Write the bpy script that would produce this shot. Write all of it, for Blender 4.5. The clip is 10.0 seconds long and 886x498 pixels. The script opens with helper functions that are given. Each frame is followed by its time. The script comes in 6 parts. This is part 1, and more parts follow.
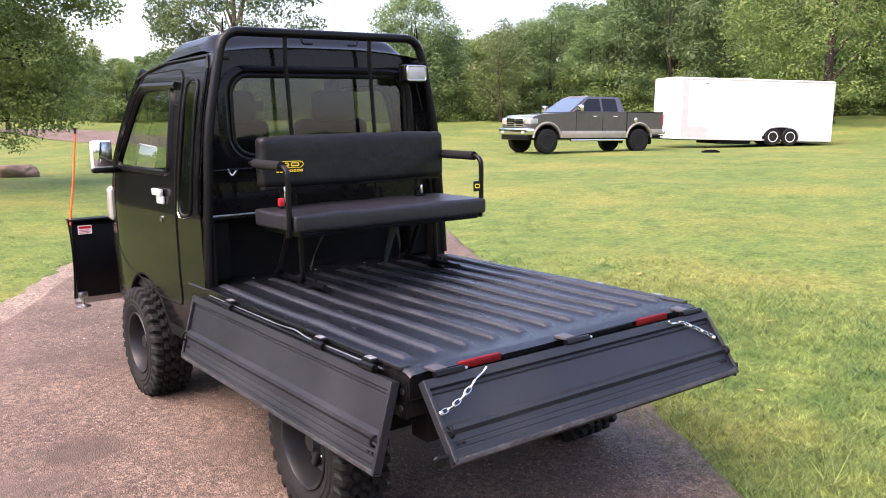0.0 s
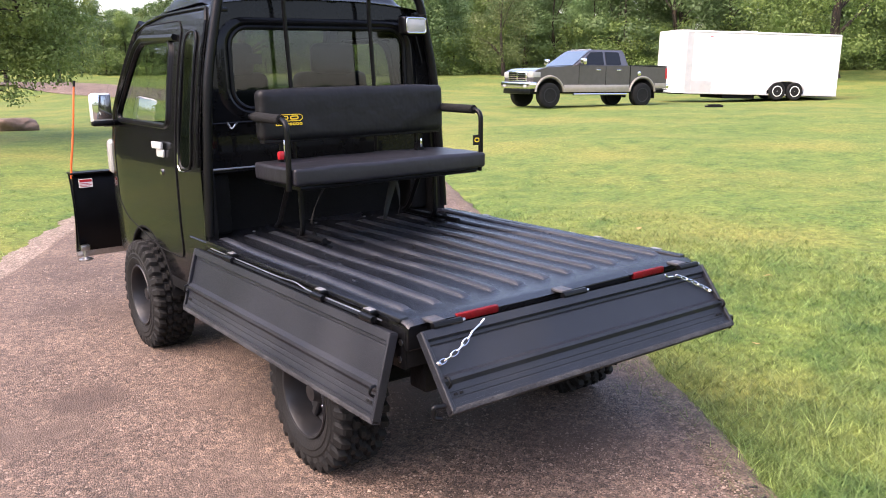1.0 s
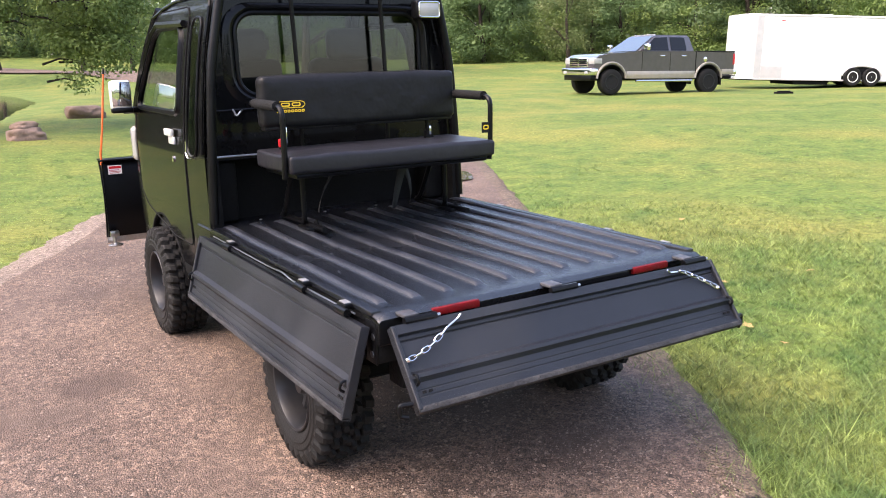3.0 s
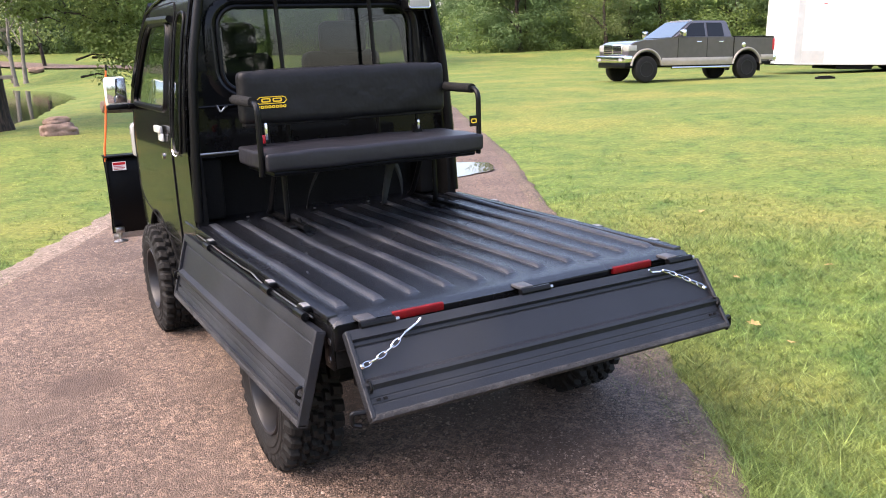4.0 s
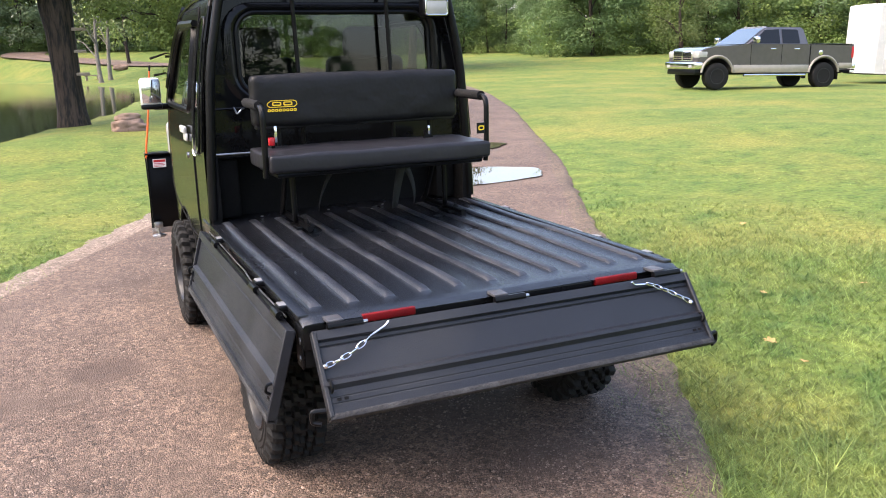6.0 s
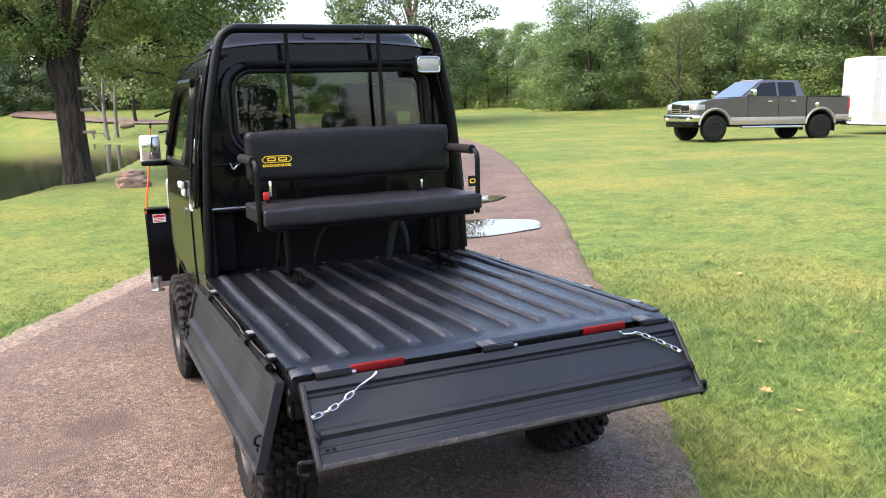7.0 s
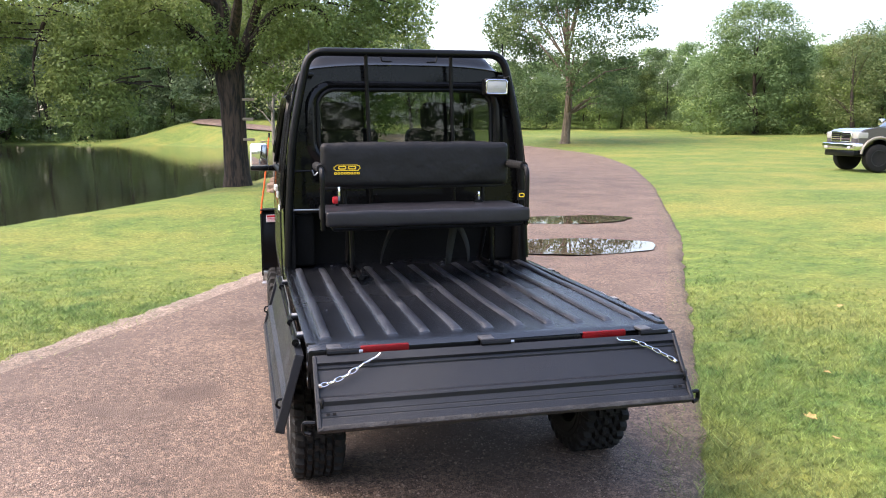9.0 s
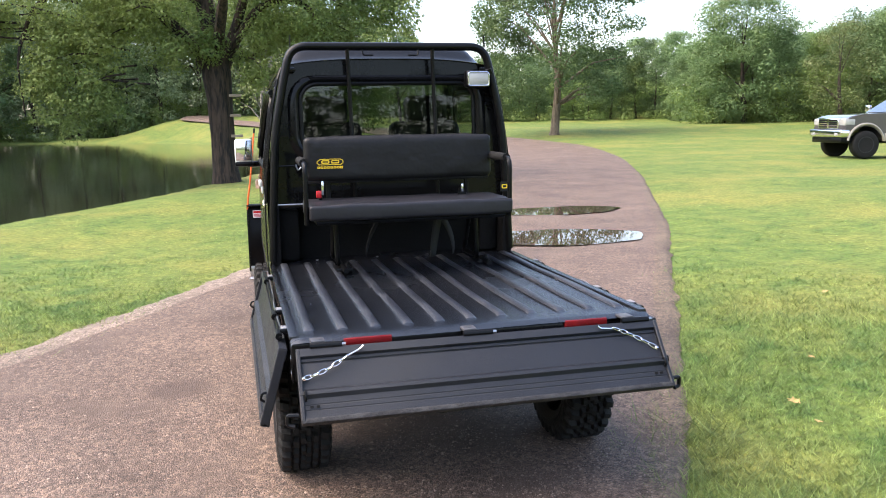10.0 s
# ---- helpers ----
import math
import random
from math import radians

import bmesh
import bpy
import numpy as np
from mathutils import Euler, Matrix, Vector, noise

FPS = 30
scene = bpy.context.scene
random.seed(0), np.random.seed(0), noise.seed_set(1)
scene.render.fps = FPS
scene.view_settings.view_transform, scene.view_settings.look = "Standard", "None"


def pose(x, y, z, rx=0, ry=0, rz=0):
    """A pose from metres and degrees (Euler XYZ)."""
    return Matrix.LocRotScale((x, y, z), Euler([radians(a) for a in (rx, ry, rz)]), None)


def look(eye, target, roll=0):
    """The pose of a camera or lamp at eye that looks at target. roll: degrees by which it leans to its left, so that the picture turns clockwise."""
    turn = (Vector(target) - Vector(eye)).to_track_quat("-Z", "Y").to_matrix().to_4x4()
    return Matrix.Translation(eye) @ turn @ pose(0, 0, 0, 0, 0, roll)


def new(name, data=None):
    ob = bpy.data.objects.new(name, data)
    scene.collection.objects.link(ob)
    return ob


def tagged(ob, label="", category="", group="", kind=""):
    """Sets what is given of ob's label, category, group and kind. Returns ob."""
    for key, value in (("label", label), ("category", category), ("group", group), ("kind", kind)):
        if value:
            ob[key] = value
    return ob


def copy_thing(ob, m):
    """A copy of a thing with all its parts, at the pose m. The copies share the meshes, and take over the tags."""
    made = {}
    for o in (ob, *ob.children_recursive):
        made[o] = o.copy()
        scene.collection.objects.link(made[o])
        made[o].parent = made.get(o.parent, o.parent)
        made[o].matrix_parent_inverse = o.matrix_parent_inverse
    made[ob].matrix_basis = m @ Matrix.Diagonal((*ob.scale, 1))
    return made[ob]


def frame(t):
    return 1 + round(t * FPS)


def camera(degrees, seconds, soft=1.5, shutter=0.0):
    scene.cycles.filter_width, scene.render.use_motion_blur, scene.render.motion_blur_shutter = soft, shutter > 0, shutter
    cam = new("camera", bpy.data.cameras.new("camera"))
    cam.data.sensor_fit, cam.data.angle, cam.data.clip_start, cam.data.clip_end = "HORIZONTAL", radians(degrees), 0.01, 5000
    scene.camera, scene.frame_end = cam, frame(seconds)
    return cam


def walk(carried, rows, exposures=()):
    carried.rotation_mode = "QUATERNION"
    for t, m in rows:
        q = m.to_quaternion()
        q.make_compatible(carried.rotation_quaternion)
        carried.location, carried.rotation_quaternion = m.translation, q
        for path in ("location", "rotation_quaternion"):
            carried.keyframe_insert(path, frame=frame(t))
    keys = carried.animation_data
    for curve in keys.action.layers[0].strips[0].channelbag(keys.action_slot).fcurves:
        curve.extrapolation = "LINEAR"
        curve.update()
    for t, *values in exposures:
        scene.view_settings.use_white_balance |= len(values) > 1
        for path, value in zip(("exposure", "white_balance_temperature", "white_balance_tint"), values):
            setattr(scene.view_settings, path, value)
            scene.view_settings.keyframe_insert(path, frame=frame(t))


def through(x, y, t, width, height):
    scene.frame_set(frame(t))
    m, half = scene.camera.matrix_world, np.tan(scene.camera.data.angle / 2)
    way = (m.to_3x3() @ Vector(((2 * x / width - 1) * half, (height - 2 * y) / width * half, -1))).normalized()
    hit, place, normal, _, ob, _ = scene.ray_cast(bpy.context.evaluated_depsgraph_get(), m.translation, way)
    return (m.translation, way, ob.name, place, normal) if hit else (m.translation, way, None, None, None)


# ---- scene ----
cam = camera(55.9, 10.0, soft=1.0)
PATH = [
    (0, (0.008, -0.115, 1.555), (1.182, 1.473, 1.242), -1.2),
    (0.5, (0.0, -0.129, 1.557), (1.163, 1.453, 1.177), -1.5),
    (1, (0.002, -0.141, 1.553), (1.16, 1.435, 1.134), -1.1),
    (1.5, (0.026, -0.132, 1.548), (1.192, 1.436, 1.122), -0.8),
    (2, (0.058, -0.144, 1.545), (1.192, 1.448, 1.12), -0.9),
    (3.5, (0.448, -0.236, 1.535), (1.426, 1.448, 1.077), -2.0),
    (4, (0.57, -0.249, 1.541), (1.509, 1.455, 1.076), -2.3),
    (4.5, (0.706, -0.345, 1.541), (1.578, 1.394, 1.075), -0.9),
    (5, (0.803, -0.394, 1.538), (1.608, 1.373, 1.059), -0.8),
    (6.3, (0.828, -0.435, 1.556), (1.623, 1.351, 1.131), -1.7),
    (6.5, (0.833, -0.445, 1.557), (1.631, 1.345, 1.162), -1.6),
    (7, (0.857, -0.482, 1.552), (1.655, 1.322, 1.223), -2.0),
    (7.5, (0.847, -0.611, 1.553), (1.616, 1.205, 1.222), -1.7),
    (8, (0.89, -0.758, 1.576), (1.544, 1.102, 1.24), -1.6),
    (8.5, (1.102, -0.894, 1.556), (1.634, 1.012, 1.263), -0.2),
    (9, (1.217, -0.999, 1.546), (1.675, 0.927, 1.264), -0.2),
    (9.5, (1.238, -1.033, 1.543), (1.681, 0.895, 1.247), -0.9),
    (10, (1.252, -1.029, 1.542), (1.728, 0.891, 1.244), -1.1),
]
walk(cam, [(t, look(eye, target, roll)) for t, eye, target, roll in PATH], [(0, 2.1, 6950, 27), (0.5, 2.1, 6950, 27), (1.5, 2.1, 6900, 21), (5, 2.1, 6900, 20), (6.5, 2.1, 6850, 15), (8.5, 2.1, 6900, 18), (10, 2.1, 6750, 14)])

# ---- light: hazy morning sky, low soft sun ----
SUN_EL, SUN_AZ = radians(54), radians(272)   # azimuth clockwise from +y
world = bpy.data.worlds.new("sky")
scene.world = world
world.use_nodes = True
wn = world.node_tree.nodes
sky = wn.new("ShaderNodeTexSky")
sky.sky_type = 'NISHITA'
sky.sun_disc = False
sky.sun_elevation, sky.sun_rotation = SUN_EL, SUN_AZ
sky.air_density, sky.dust_density, sky.ozone_density = 1.0, 3.0, 0.6
world.node_tree.links.new(sky.outputs[0], wn["Background"].inputs[0])
wn["Background"].inputs[1].default_value = 0.15
sun = new("sun", bpy.data.lights.new("sun", 'SUN'))
sun.data.energy, sun.data.angle, sun.data.color = 1.2, radians(65), (1.0, 0.93, 0.82)
d = Vector((math.sin(SUN_AZ) * math.cos(SUN_EL), math.cos(SUN_AZ) * math.cos(SUN_EL), math.sin(SUN_EL)))
sun.matrix_world = look(d * 50, (0, 0, 0))


# ---- materials ----
def turf_colour(nt, place, deep, light, dry, dry_amount):
    """Grass colour: deep and light tufts, dry streaks over metres, and a fine grain."""
    N, L = nt.nodes, nt.links.new

    def field(scale, detail, lo, hi, to_lo, to_hi, rough=0.6):
        n, r = N.new("ShaderNodeTexNoise"), N.new("ShaderNodeMapRange")
        n.inputs["Scale"].default_value, n.inputs["Detail"].default_value, n.inputs["Roughness"].default_value = scale, detail, rough
        L(place, n.inputs["Vector"])
        for k, v in zip((1, 2, 3, 4), (lo, hi, to_lo, to_hi)):
            r.inputs[k].default_value = v
        L(n.outputs[0], r.inputs[0])
        return r.outputs[0]

    def blend(f, a, c):
        m = N.new("ShaderNodeMix")
        m.data_type = 'RGBA'
        L(f, m.inputs[0])
        for s, v in ((m.inputs[6], a), (m.inputs[7], c)):
            if isinstance(v, tuple):
                s.default_value = (*v, 1)
            else:
                L(v, s)
        return m.outputs[2]

    c = blend(field(2.6, 6.0, 0.36, 0.64, 0.0, 1.0, 0.72), deep, light)
    c = blend(field(0.33, 4.0, 0.45, 0.68, 0.0, dry_amount), c, dry)
    h = N.new("ShaderNodeHueSaturation")
    L(field(17.0, 3.0, 0.3, 0.7, 0.62, 1.38), h.inputs["Value"])
    L(c, h.inputs["Color"])
    return h.outputs[0]


def material(name, base, rough=0.5, metal=0.0, vary=0.15, scale=6.0, fine=60.0, bump=0.0, bump_scale=80.0, second=None, coat=0.0, spread=0.35, island=0.0, spec=0.5, dirt=None, dirt_scale=3.0, turf=None, stretch=1.0, relief=0.01):
    """A surface with variation at two scales, fine relief and an optional layer of dirt."""
    m = bpy.data.materials.new(name)
    m.use_nodes = True
    nt, N = m.node_tree, m.node_tree.nodes
    L = nt.links.new
    p = N["Principled BSDF"]
    p.inputs["Roughness"].default_value, p.inputs["Metallic"].default_value = rough, metal
    p.inputs["Specular IOR Level"].default_value = spec
    p.inputs["Coat Weight"].default_value, p.inputs["Coat Roughness"].default_value = coat, 0.04
    co = N.new("ShaderNodeTexCoord")
    if stretch != 1.0:
        mp = N.new("ShaderNodeMapping")
        mp.inputs["Scale"].default_value = (1, 1, stretch)
        L(co.outputs["Object"], mp.inputs["Vector"])
        co = mp
    place = co.outputs["Vector"] if stretch != 1.0 else co.outputs["Object"]
    big, small = N.new("ShaderNodeTexNoise"), N.new("ShaderNodeTexNoise")
    for n, sc, det in ((big, scale, 3.0), (small, fine, 2.0)):
        n.inputs["Scale"].default_value, n.inputs["Detail"].default_value = sc, det
        L(place, n.inputs["Vector"])
    add = N.new("ShaderNodeMath")
    add.operation = 'MULTIPLY_ADD'
    L(small.outputs[0], add.inputs[0])
    add.inputs[1].default_value = 0.5
    L(big.outputs[0], add.inputs[2])
    ramp = N.new("ShaderNodeMapRange")
    ramp.inputs[1].default_value, ramp.inputs[2].default_value = 0.75 - spread, 0.75 + spread
    L(add.outputs[0], ramp.inputs[0])
    mix = N.new("ShaderNodeMix")
    mix.data_type = 'RGBA'
    c2 = second or tuple(min(1.0, c * (1 + 2 * vary)) for c in base)
    c1 = base if second else tuple(c * (1 - vary) for c in base)
    mix.inputs[6].default_value, mix.inputs[7].default_value = (*c1, 1), (*c2, 1)
    L(ramp.outputs[0], mix.inputs[0])
    out = mix.outputs[2]
    if turf:
        out = turf_colour(nt, place, *turf)
    if island:
        geo, hsv = N.new("ShaderNodeNewGeometry"), N.new("ShaderNodeHueSaturation")
        mr = N.new("ShaderNodeMapRange")
        mr.inputs[3].default_value, mr.inputs[4].default_value = 1 - island, 1 + island
        L(geo.outputs["Random Per Island"], mr.inputs[0])
        L(mr.outputs[0], hsv.inputs["Value"])
        L(out, hsv.inputs["Color"])
        out = hsv.outputs[0]
    if dirt:
        dn, dr, dm = N.new("ShaderNodeTexNoise"), N.new("ShaderNodeMapRange"), N.new("ShaderNodeMix")
        dm.data_type = 'RGBA'
        dn.inputs["Scale"].default_value, dn.inputs["Detail"].default_value = dirt_scale, 8.0
        L(place, dn.inputs["Vector"])
        dr.inputs[1].default_value, dr.inputs[2].default_value, dr.inputs[4].default_value = 0.46, 0.74, dirt[3]
        L(dn.outputs[0], dr.inputs[0])
        L(dr.outputs[0], dm.inputs[0])
        L(out, dm.inputs[6])
        dm.inputs[7].default_value = (*dirt[:3], 1)
        out = dm.outputs[2]
        rr = N.new("ShaderNodeMapRange")
        rr.inputs[3].default_value, rr.inputs[4].default_value = rough, min(1.0, rough + 0.3)
        L(dr.outputs[0], rr.inputs[0])
        L(rr.outputs[0], p.inputs["Roughness"])
    L(out, p.inputs["Base Color"])
    if bump:
        bn, bp = N.new("ShaderNodeTexNoise"), N.new("ShaderNodeBump")
        bn.inputs["Scale"].default_value, bn.inputs["Detail"].default_value = bump_scale, 3.0
        L(place, bn.inputs["Vector"])
        L(bn.outputs[0], bp.inputs["Height"])
        bp.inputs["Strength"].default_value, bp.inputs["Distance"].default_value = bump, relief
        L(bp.outputs[0], p.inputs["Normal"])
    return m


def glass_material(name, tint, face=0.06):
    """Thin glass: tinted see-through, with gloss that grows towards grazing angles."""
    m = bpy.data.materials.new(name)
    m.use_nodes = True
    nt, N = m.node_tree, m.node_tree.nodes
    N.remove(N["Principled BSDF"])
    tr, gl, lw, mx = N.new("ShaderNodeBsdfTransparent"), N.new("ShaderNodeBsdfGlossy"), N.new("ShaderNodeLayerWeight"), N.new("ShaderNodeMixShader")
    pw, mr = N.new("ShaderNodeMath"), N.new("ShaderNodeMapRange")
    pw.operation = 'POWER'
    pw.inputs[1].default_value = 4.0
    lw.inputs[0].default_value = 0.5
    mr.inputs[3].default_value, mr.inputs[4].default_value = face, 1.0
    tr.inputs[0].default_value = (*tint, 1)
    gl.inputs["Roughness"].default_value = 0.01
    for x, y in ((lw.outputs[1], pw.inputs[0]), (pw.outputs[0], mr.inputs[0]), (mr.outputs[0], mx.inputs[0]), (tr.outputs[0], mx.inputs[1]), (gl.outputs[0], mx.inputs[2]), (mx.outputs[0], N["Material Output"].inputs[0])):
        nt.links.new(x, y)
    return m


def leaf_material(name, c1, c2, island=0.35, turf=None, through=0.28):
    m = material(name, c1, 0.55, second=c2, scale=0.35, fine=2.5, spread=0.26, island=island, turf=turf)
    nt, N = m.node_tree, m.node_tree.nodes
    p = N["Principled BSDF"]
    tr, mx = N.new("ShaderNodeBsdfTranslucent"), N.new("ShaderNodeMixShader")
    src = p.inputs["Base Color"].links[0].from_socket
    nt.links.new(src, tr.inputs[0])
    mx.inputs[0].default_value = through
    if not turf:
        oi, hv, vr = N.new("ShaderNodeObjectInfo"), N.new("ShaderNodeHueSaturation"), N.new("ShaderNodeMapRange")
        vr.inputs[3].default_value, vr.inputs[4].default_value = 0.72, 1.3
        nt.links.new(oi.outputs["Random"], vr.inputs[0])
        nt.links.new(vr.outputs[0], hv.inputs["Value"])
        nt.links.new(src, hv.inputs["Color"])
        src = hv.outputs[0]
        nt.links.new(src, p.inputs["Base Color"])
        nt.links.new(src, tr.inputs[0])
    p.inputs["Specular IOR Level"].default_value = 0.3
    nt.links.new(p.outputs[0], mx.inputs[1])
    nt.links.new(tr.outputs[0], mx.inputs[2])
    nt.links.new(mx.outputs[0], N["Material Output"].inputs[0])
    return m


def gravel_material(name, dark, light):
    m = material(name, dark, 0.75, second=light, scale=1.1, fine=9.0, spread=0.3)
    nt, N = m.node_tree, m.node_tree.nodes
    L = nt.links.new
    p = N["Principled BSDF"]
    src = p.inputs["Base Color"].links[0].from_socket
    co = [n for n in N if n.type == 'TEX_COORD'][0]
    vor, hsv, mr = N.new("ShaderNodeTexVoronoi"), N.new("ShaderNodeHueSaturation"), N.new("ShaderNodeMapRange")
    vor.inputs["Scale"].default_value = 140.0
    L(co.outputs["Object"], vor.inputs["Vector"])
    sep = N.new("ShaderNodeSeparateColor")
    L(vor.outputs["Color"], sep.inputs[0])
    mr.inputs[3].default_value, mr.inputs[4].default_value = 0.38, 1.75
    L(sep.outputs[0], mr.inputs[0])
    # larger chips scattered among the fines
    vor2, sep2, mr3, mul = N.new("ShaderNodeTexVoronoi"), N.new("ShaderNodeSeparateColor"), N.new("ShaderNodeMapRange"), N.new("ShaderNodeMath")
    vor2.inputs["Scale"].default_value = 42.0
    L(co.outputs["Object"], vor2.inputs["Vector"])
    L(vor2.outputs["Color"], sep2.inputs[0])
    mr3.inputs[3].default_value, mr3.inputs[4].default_value = 0.6, 1.4
    L(sep2.outputs[1], mr3.inputs[0])
    mul.operation = 'MULTIPLY'
    L(mr.outputs[0], mul.inputs[0])
    L(mr3.outputs[0], mul.inputs[1])
    # smoother sandy patches where the stones are worn away
    sand, worn, even = N.new("ShaderNodeTexNoise"), N.new("ShaderNodeMapRange"), N.new("ShaderNodeMix")
    sand.inputs["Scale"].default_value, sand.inputs["Detail"].default_value = 1.5, 5.0
    L(co.outputs["Object"], sand.inputs["Vector"])
    worn.inputs[1].default_value, worn.inputs[2].default_value, worn.inputs[4].default_value = 0.5, 0.66, 0.8
    L(sand.outputs[0], worn.inputs[0])
    L(worn.outputs[0], even.inputs[0])
    L(mul.outputs[0], even.inputs[2])
    even.inputs[3].default_value = 0.85
    L(even.outputs[0], hsv.inputs["Value"])
    L(src, hsv.inputs["Color"])
    # one darker damp hollow beside the wheel track
    sub, ln, mr2, mx = N.new("ShaderNodeVectorMath"), N.new("ShaderNodeVectorMath"), N.new("ShaderNodeMapRange"), N.new("ShaderNodeMix")
    sub.operation, ln.operation, mx.data_type = 'SUBTRACT', 'LENGTH', 'RGBA'
    wob = N.new("ShaderNodeTexNoise")
    wob.inputs["Scale"].default_value = 6.0
    L(co.outputs["Object"], wob.inputs["Vector"])
    L(co.outputs["Object"], sub.inputs[0])
    sub.inputs[1].default_value = (0.86, 3.99, 0.012)
    L(sub.outputs[0], ln.inputs[0])
    ad = N.new("ShaderNodeMath")
    ad.operation = 'MULTIPLY_ADD'
    L(wob.outputs[0], ad.inputs[0])
    ad.inputs[1].default_value = 0.14
    L(ln.outputs[1], ad.inputs[2])
    mr2.inputs[1].default_value, mr2.inputs[2].default_value = 0.19, 0.3
    mr2.inputs[3].default_value, mr2.inputs[4].default_value = 0.75, 0.0
    L(ad.outputs[0], mr2.inputs[0])
    L(mr2.outputs[0], mx.inputs[0])
    L(hsv.outputs[0], mx.inputs[6])
    mx.inputs[7].default_value = (0.055, 0.034, 0.025, 1)
    L(mx.outputs[2], p.inputs["Base Color"])
    bp = N.new("ShaderNodeBump")
    bp.inputs["Strength"].default_value, bp.inputs["Distance"].default_value, bp.invert = 1.0, 0.006, True
    L(vor.outputs["Distance"], bp.inputs["Height"])
    L(bp.outputs[0], p.inputs["Normal"])
    return m


PAINT = material("black_paint", (0.0045, 0.0046, 0.005), 0.25, vary=0.2, spec=0.05, coat=0.26, bump=0.02, bump_scale=3.0)
BLACK_SATIN = material("satin_black_metal", (0.003, 0.0031, 0.0036), 0.3, vary=0.3, spec=0.18, bump=0.1, bump_scale=200)
GATE = material("textured_bed_coating", (0.0066, 0.0078, 0.0115), 0.42, spec=0.4, vary=0.35, scale=3.5, fine=120, bump=0.3, bump_scale=420, dirt=(0.024, 0.026, 0.03, 0.6), dirt_scale=2.2)
BED_PALE = material("pale_liner", (0.011, 0.0128, 0.0178), 0.36, spec=0.5, vary=0.45, scale=5.0, fine=160, bump=0.2, bump_scale=520, dirt=(0.026, 0.028, 0.033, 0.6), dirt_scale=5.0)
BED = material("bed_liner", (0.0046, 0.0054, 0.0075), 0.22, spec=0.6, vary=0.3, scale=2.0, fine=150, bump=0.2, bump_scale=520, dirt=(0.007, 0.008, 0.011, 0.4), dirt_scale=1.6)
CHASSIS = material("chassis_black", (0.005, 0.005, 0.0052), 0.75, spec=0.12, vary=0.4, bump=0.3)
RUBBER = material("tyre_rubber", (0.0062, 0.006, 0.0058), 0.7, spec=0.25, vary=0.4, scale=9, bump=0.25, bump_scale=120, dirt=(0.022, 0.019, 0.016, 0.4), dirt_scale=6)
RIM = material("rim_black", (0.009, 0.009, 0.0105), 0.4, spec=0.4, vary=0.3, dirt=(0.012, 0.011, 0.01, 0.4), dirt_scale=5)
CHROME = material("chrome", (0.75, 0.75, 0.76), 0.1, 1.0, vary=0.05)
STEEL = material("zinc_steel", (0.4, 0.4, 0.4), 0.32, 1.0, vary=0.25, bump=0.1)
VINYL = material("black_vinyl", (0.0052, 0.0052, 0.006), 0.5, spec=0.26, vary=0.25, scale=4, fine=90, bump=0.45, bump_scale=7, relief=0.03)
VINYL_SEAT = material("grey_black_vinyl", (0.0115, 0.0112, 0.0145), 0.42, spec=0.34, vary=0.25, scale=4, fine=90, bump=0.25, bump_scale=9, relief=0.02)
FOAM = material("black_foam", (0.008, 0.008, 0.008), 0.85, spec=0.2, bump=0.4, bump_scale=150)
WEBBING = material("seat_belt_webbing", (0.022, 0.022, 0.021), 0.8, bump=0.3, bump_scale=300)
RED_PLASTIC = material("red_plastic", (0.42, 0.01, 0.015), 0.35, vary=0.1)
REFLECTOR = material("red_reflector", (0.115, 0.001, 0.002), 0.45, spec=0.2, vary=0.35, scale=40, fine=300, bump=0.4, bump_scale=350)
YELLOW = material("yellow_print", (0.75, 0.5, 0.02), 0.5, vary=0.1)
WHITE = material("white_plastic", (0.75, 0.74, 0.71), 0.35, vary=0.05)
LENS = material("lamp_lens", (0.3, 0.3, 0.285), 0.15, vary=0.1, fine=200, bump=0.2, bump_scale=160, coat=0.6)
ORANGE = material("orange_plastic", (0.75, 0.13, 0.025), 0.4, vary=0.12)
TINT = glass_material("tinted_glass", (0.3, 0.335, 0.31), 0.05)
CLEAR = glass_material("clear_glass", (0.7, 0.78, 0.72), 0.06)
HINGE_GREY = material("worn_grey_hinge", (0.05, 0.05, 0.054), 0.45, 0.2, vary=0.3, scale=30)
PLATE = material("dull_zinc_plate", (0.2, 0.2, 0.205), 0.5, 0.35, vary=0.25, scale=30)
HANDLE = material("bright_chrome", (0.8, 0.8, 0.78), 0.3, 0.5, vary=0.05)
WORN_EDGE = material("worn_rubber_edge", (0.016, 0.016, 0.018), 0.7, vary=0.4, spec=0.3, fine=160, bump=0.5, bump_scale=90, dirt=(0.07, 0.07, 0.072, 0.7), dirt_scale=14)
MIRROR = material("mirror_glass", (0.85, 0.86, 0.87), 0.02, 1.0, vary=0.02)
INTERIOR = material("interior_plastic", (0.01, 0.01, 0.011), 0.6, vary=0.2, bump=0.2)
GRAVEL = gravel_material("gravel", (0.066, 0.0415, 0.029), (0.148, 0.101, 0.074))
SOIL = gravel_material("verge_soil", (0.058, 0.039, 0.025), (0.145, 0.102, 0.066))
PALE_GRAVEL = gravel_material("pale_gravel", (0.12, 0.088, 0.066), (0.24, 0.185, 0.145))
STONE = material("pebble", (0.09, 0.06, 0.043), 0.6, second=(0.31, 0.235, 0.185), scale=2, fine=30, island=0.45)
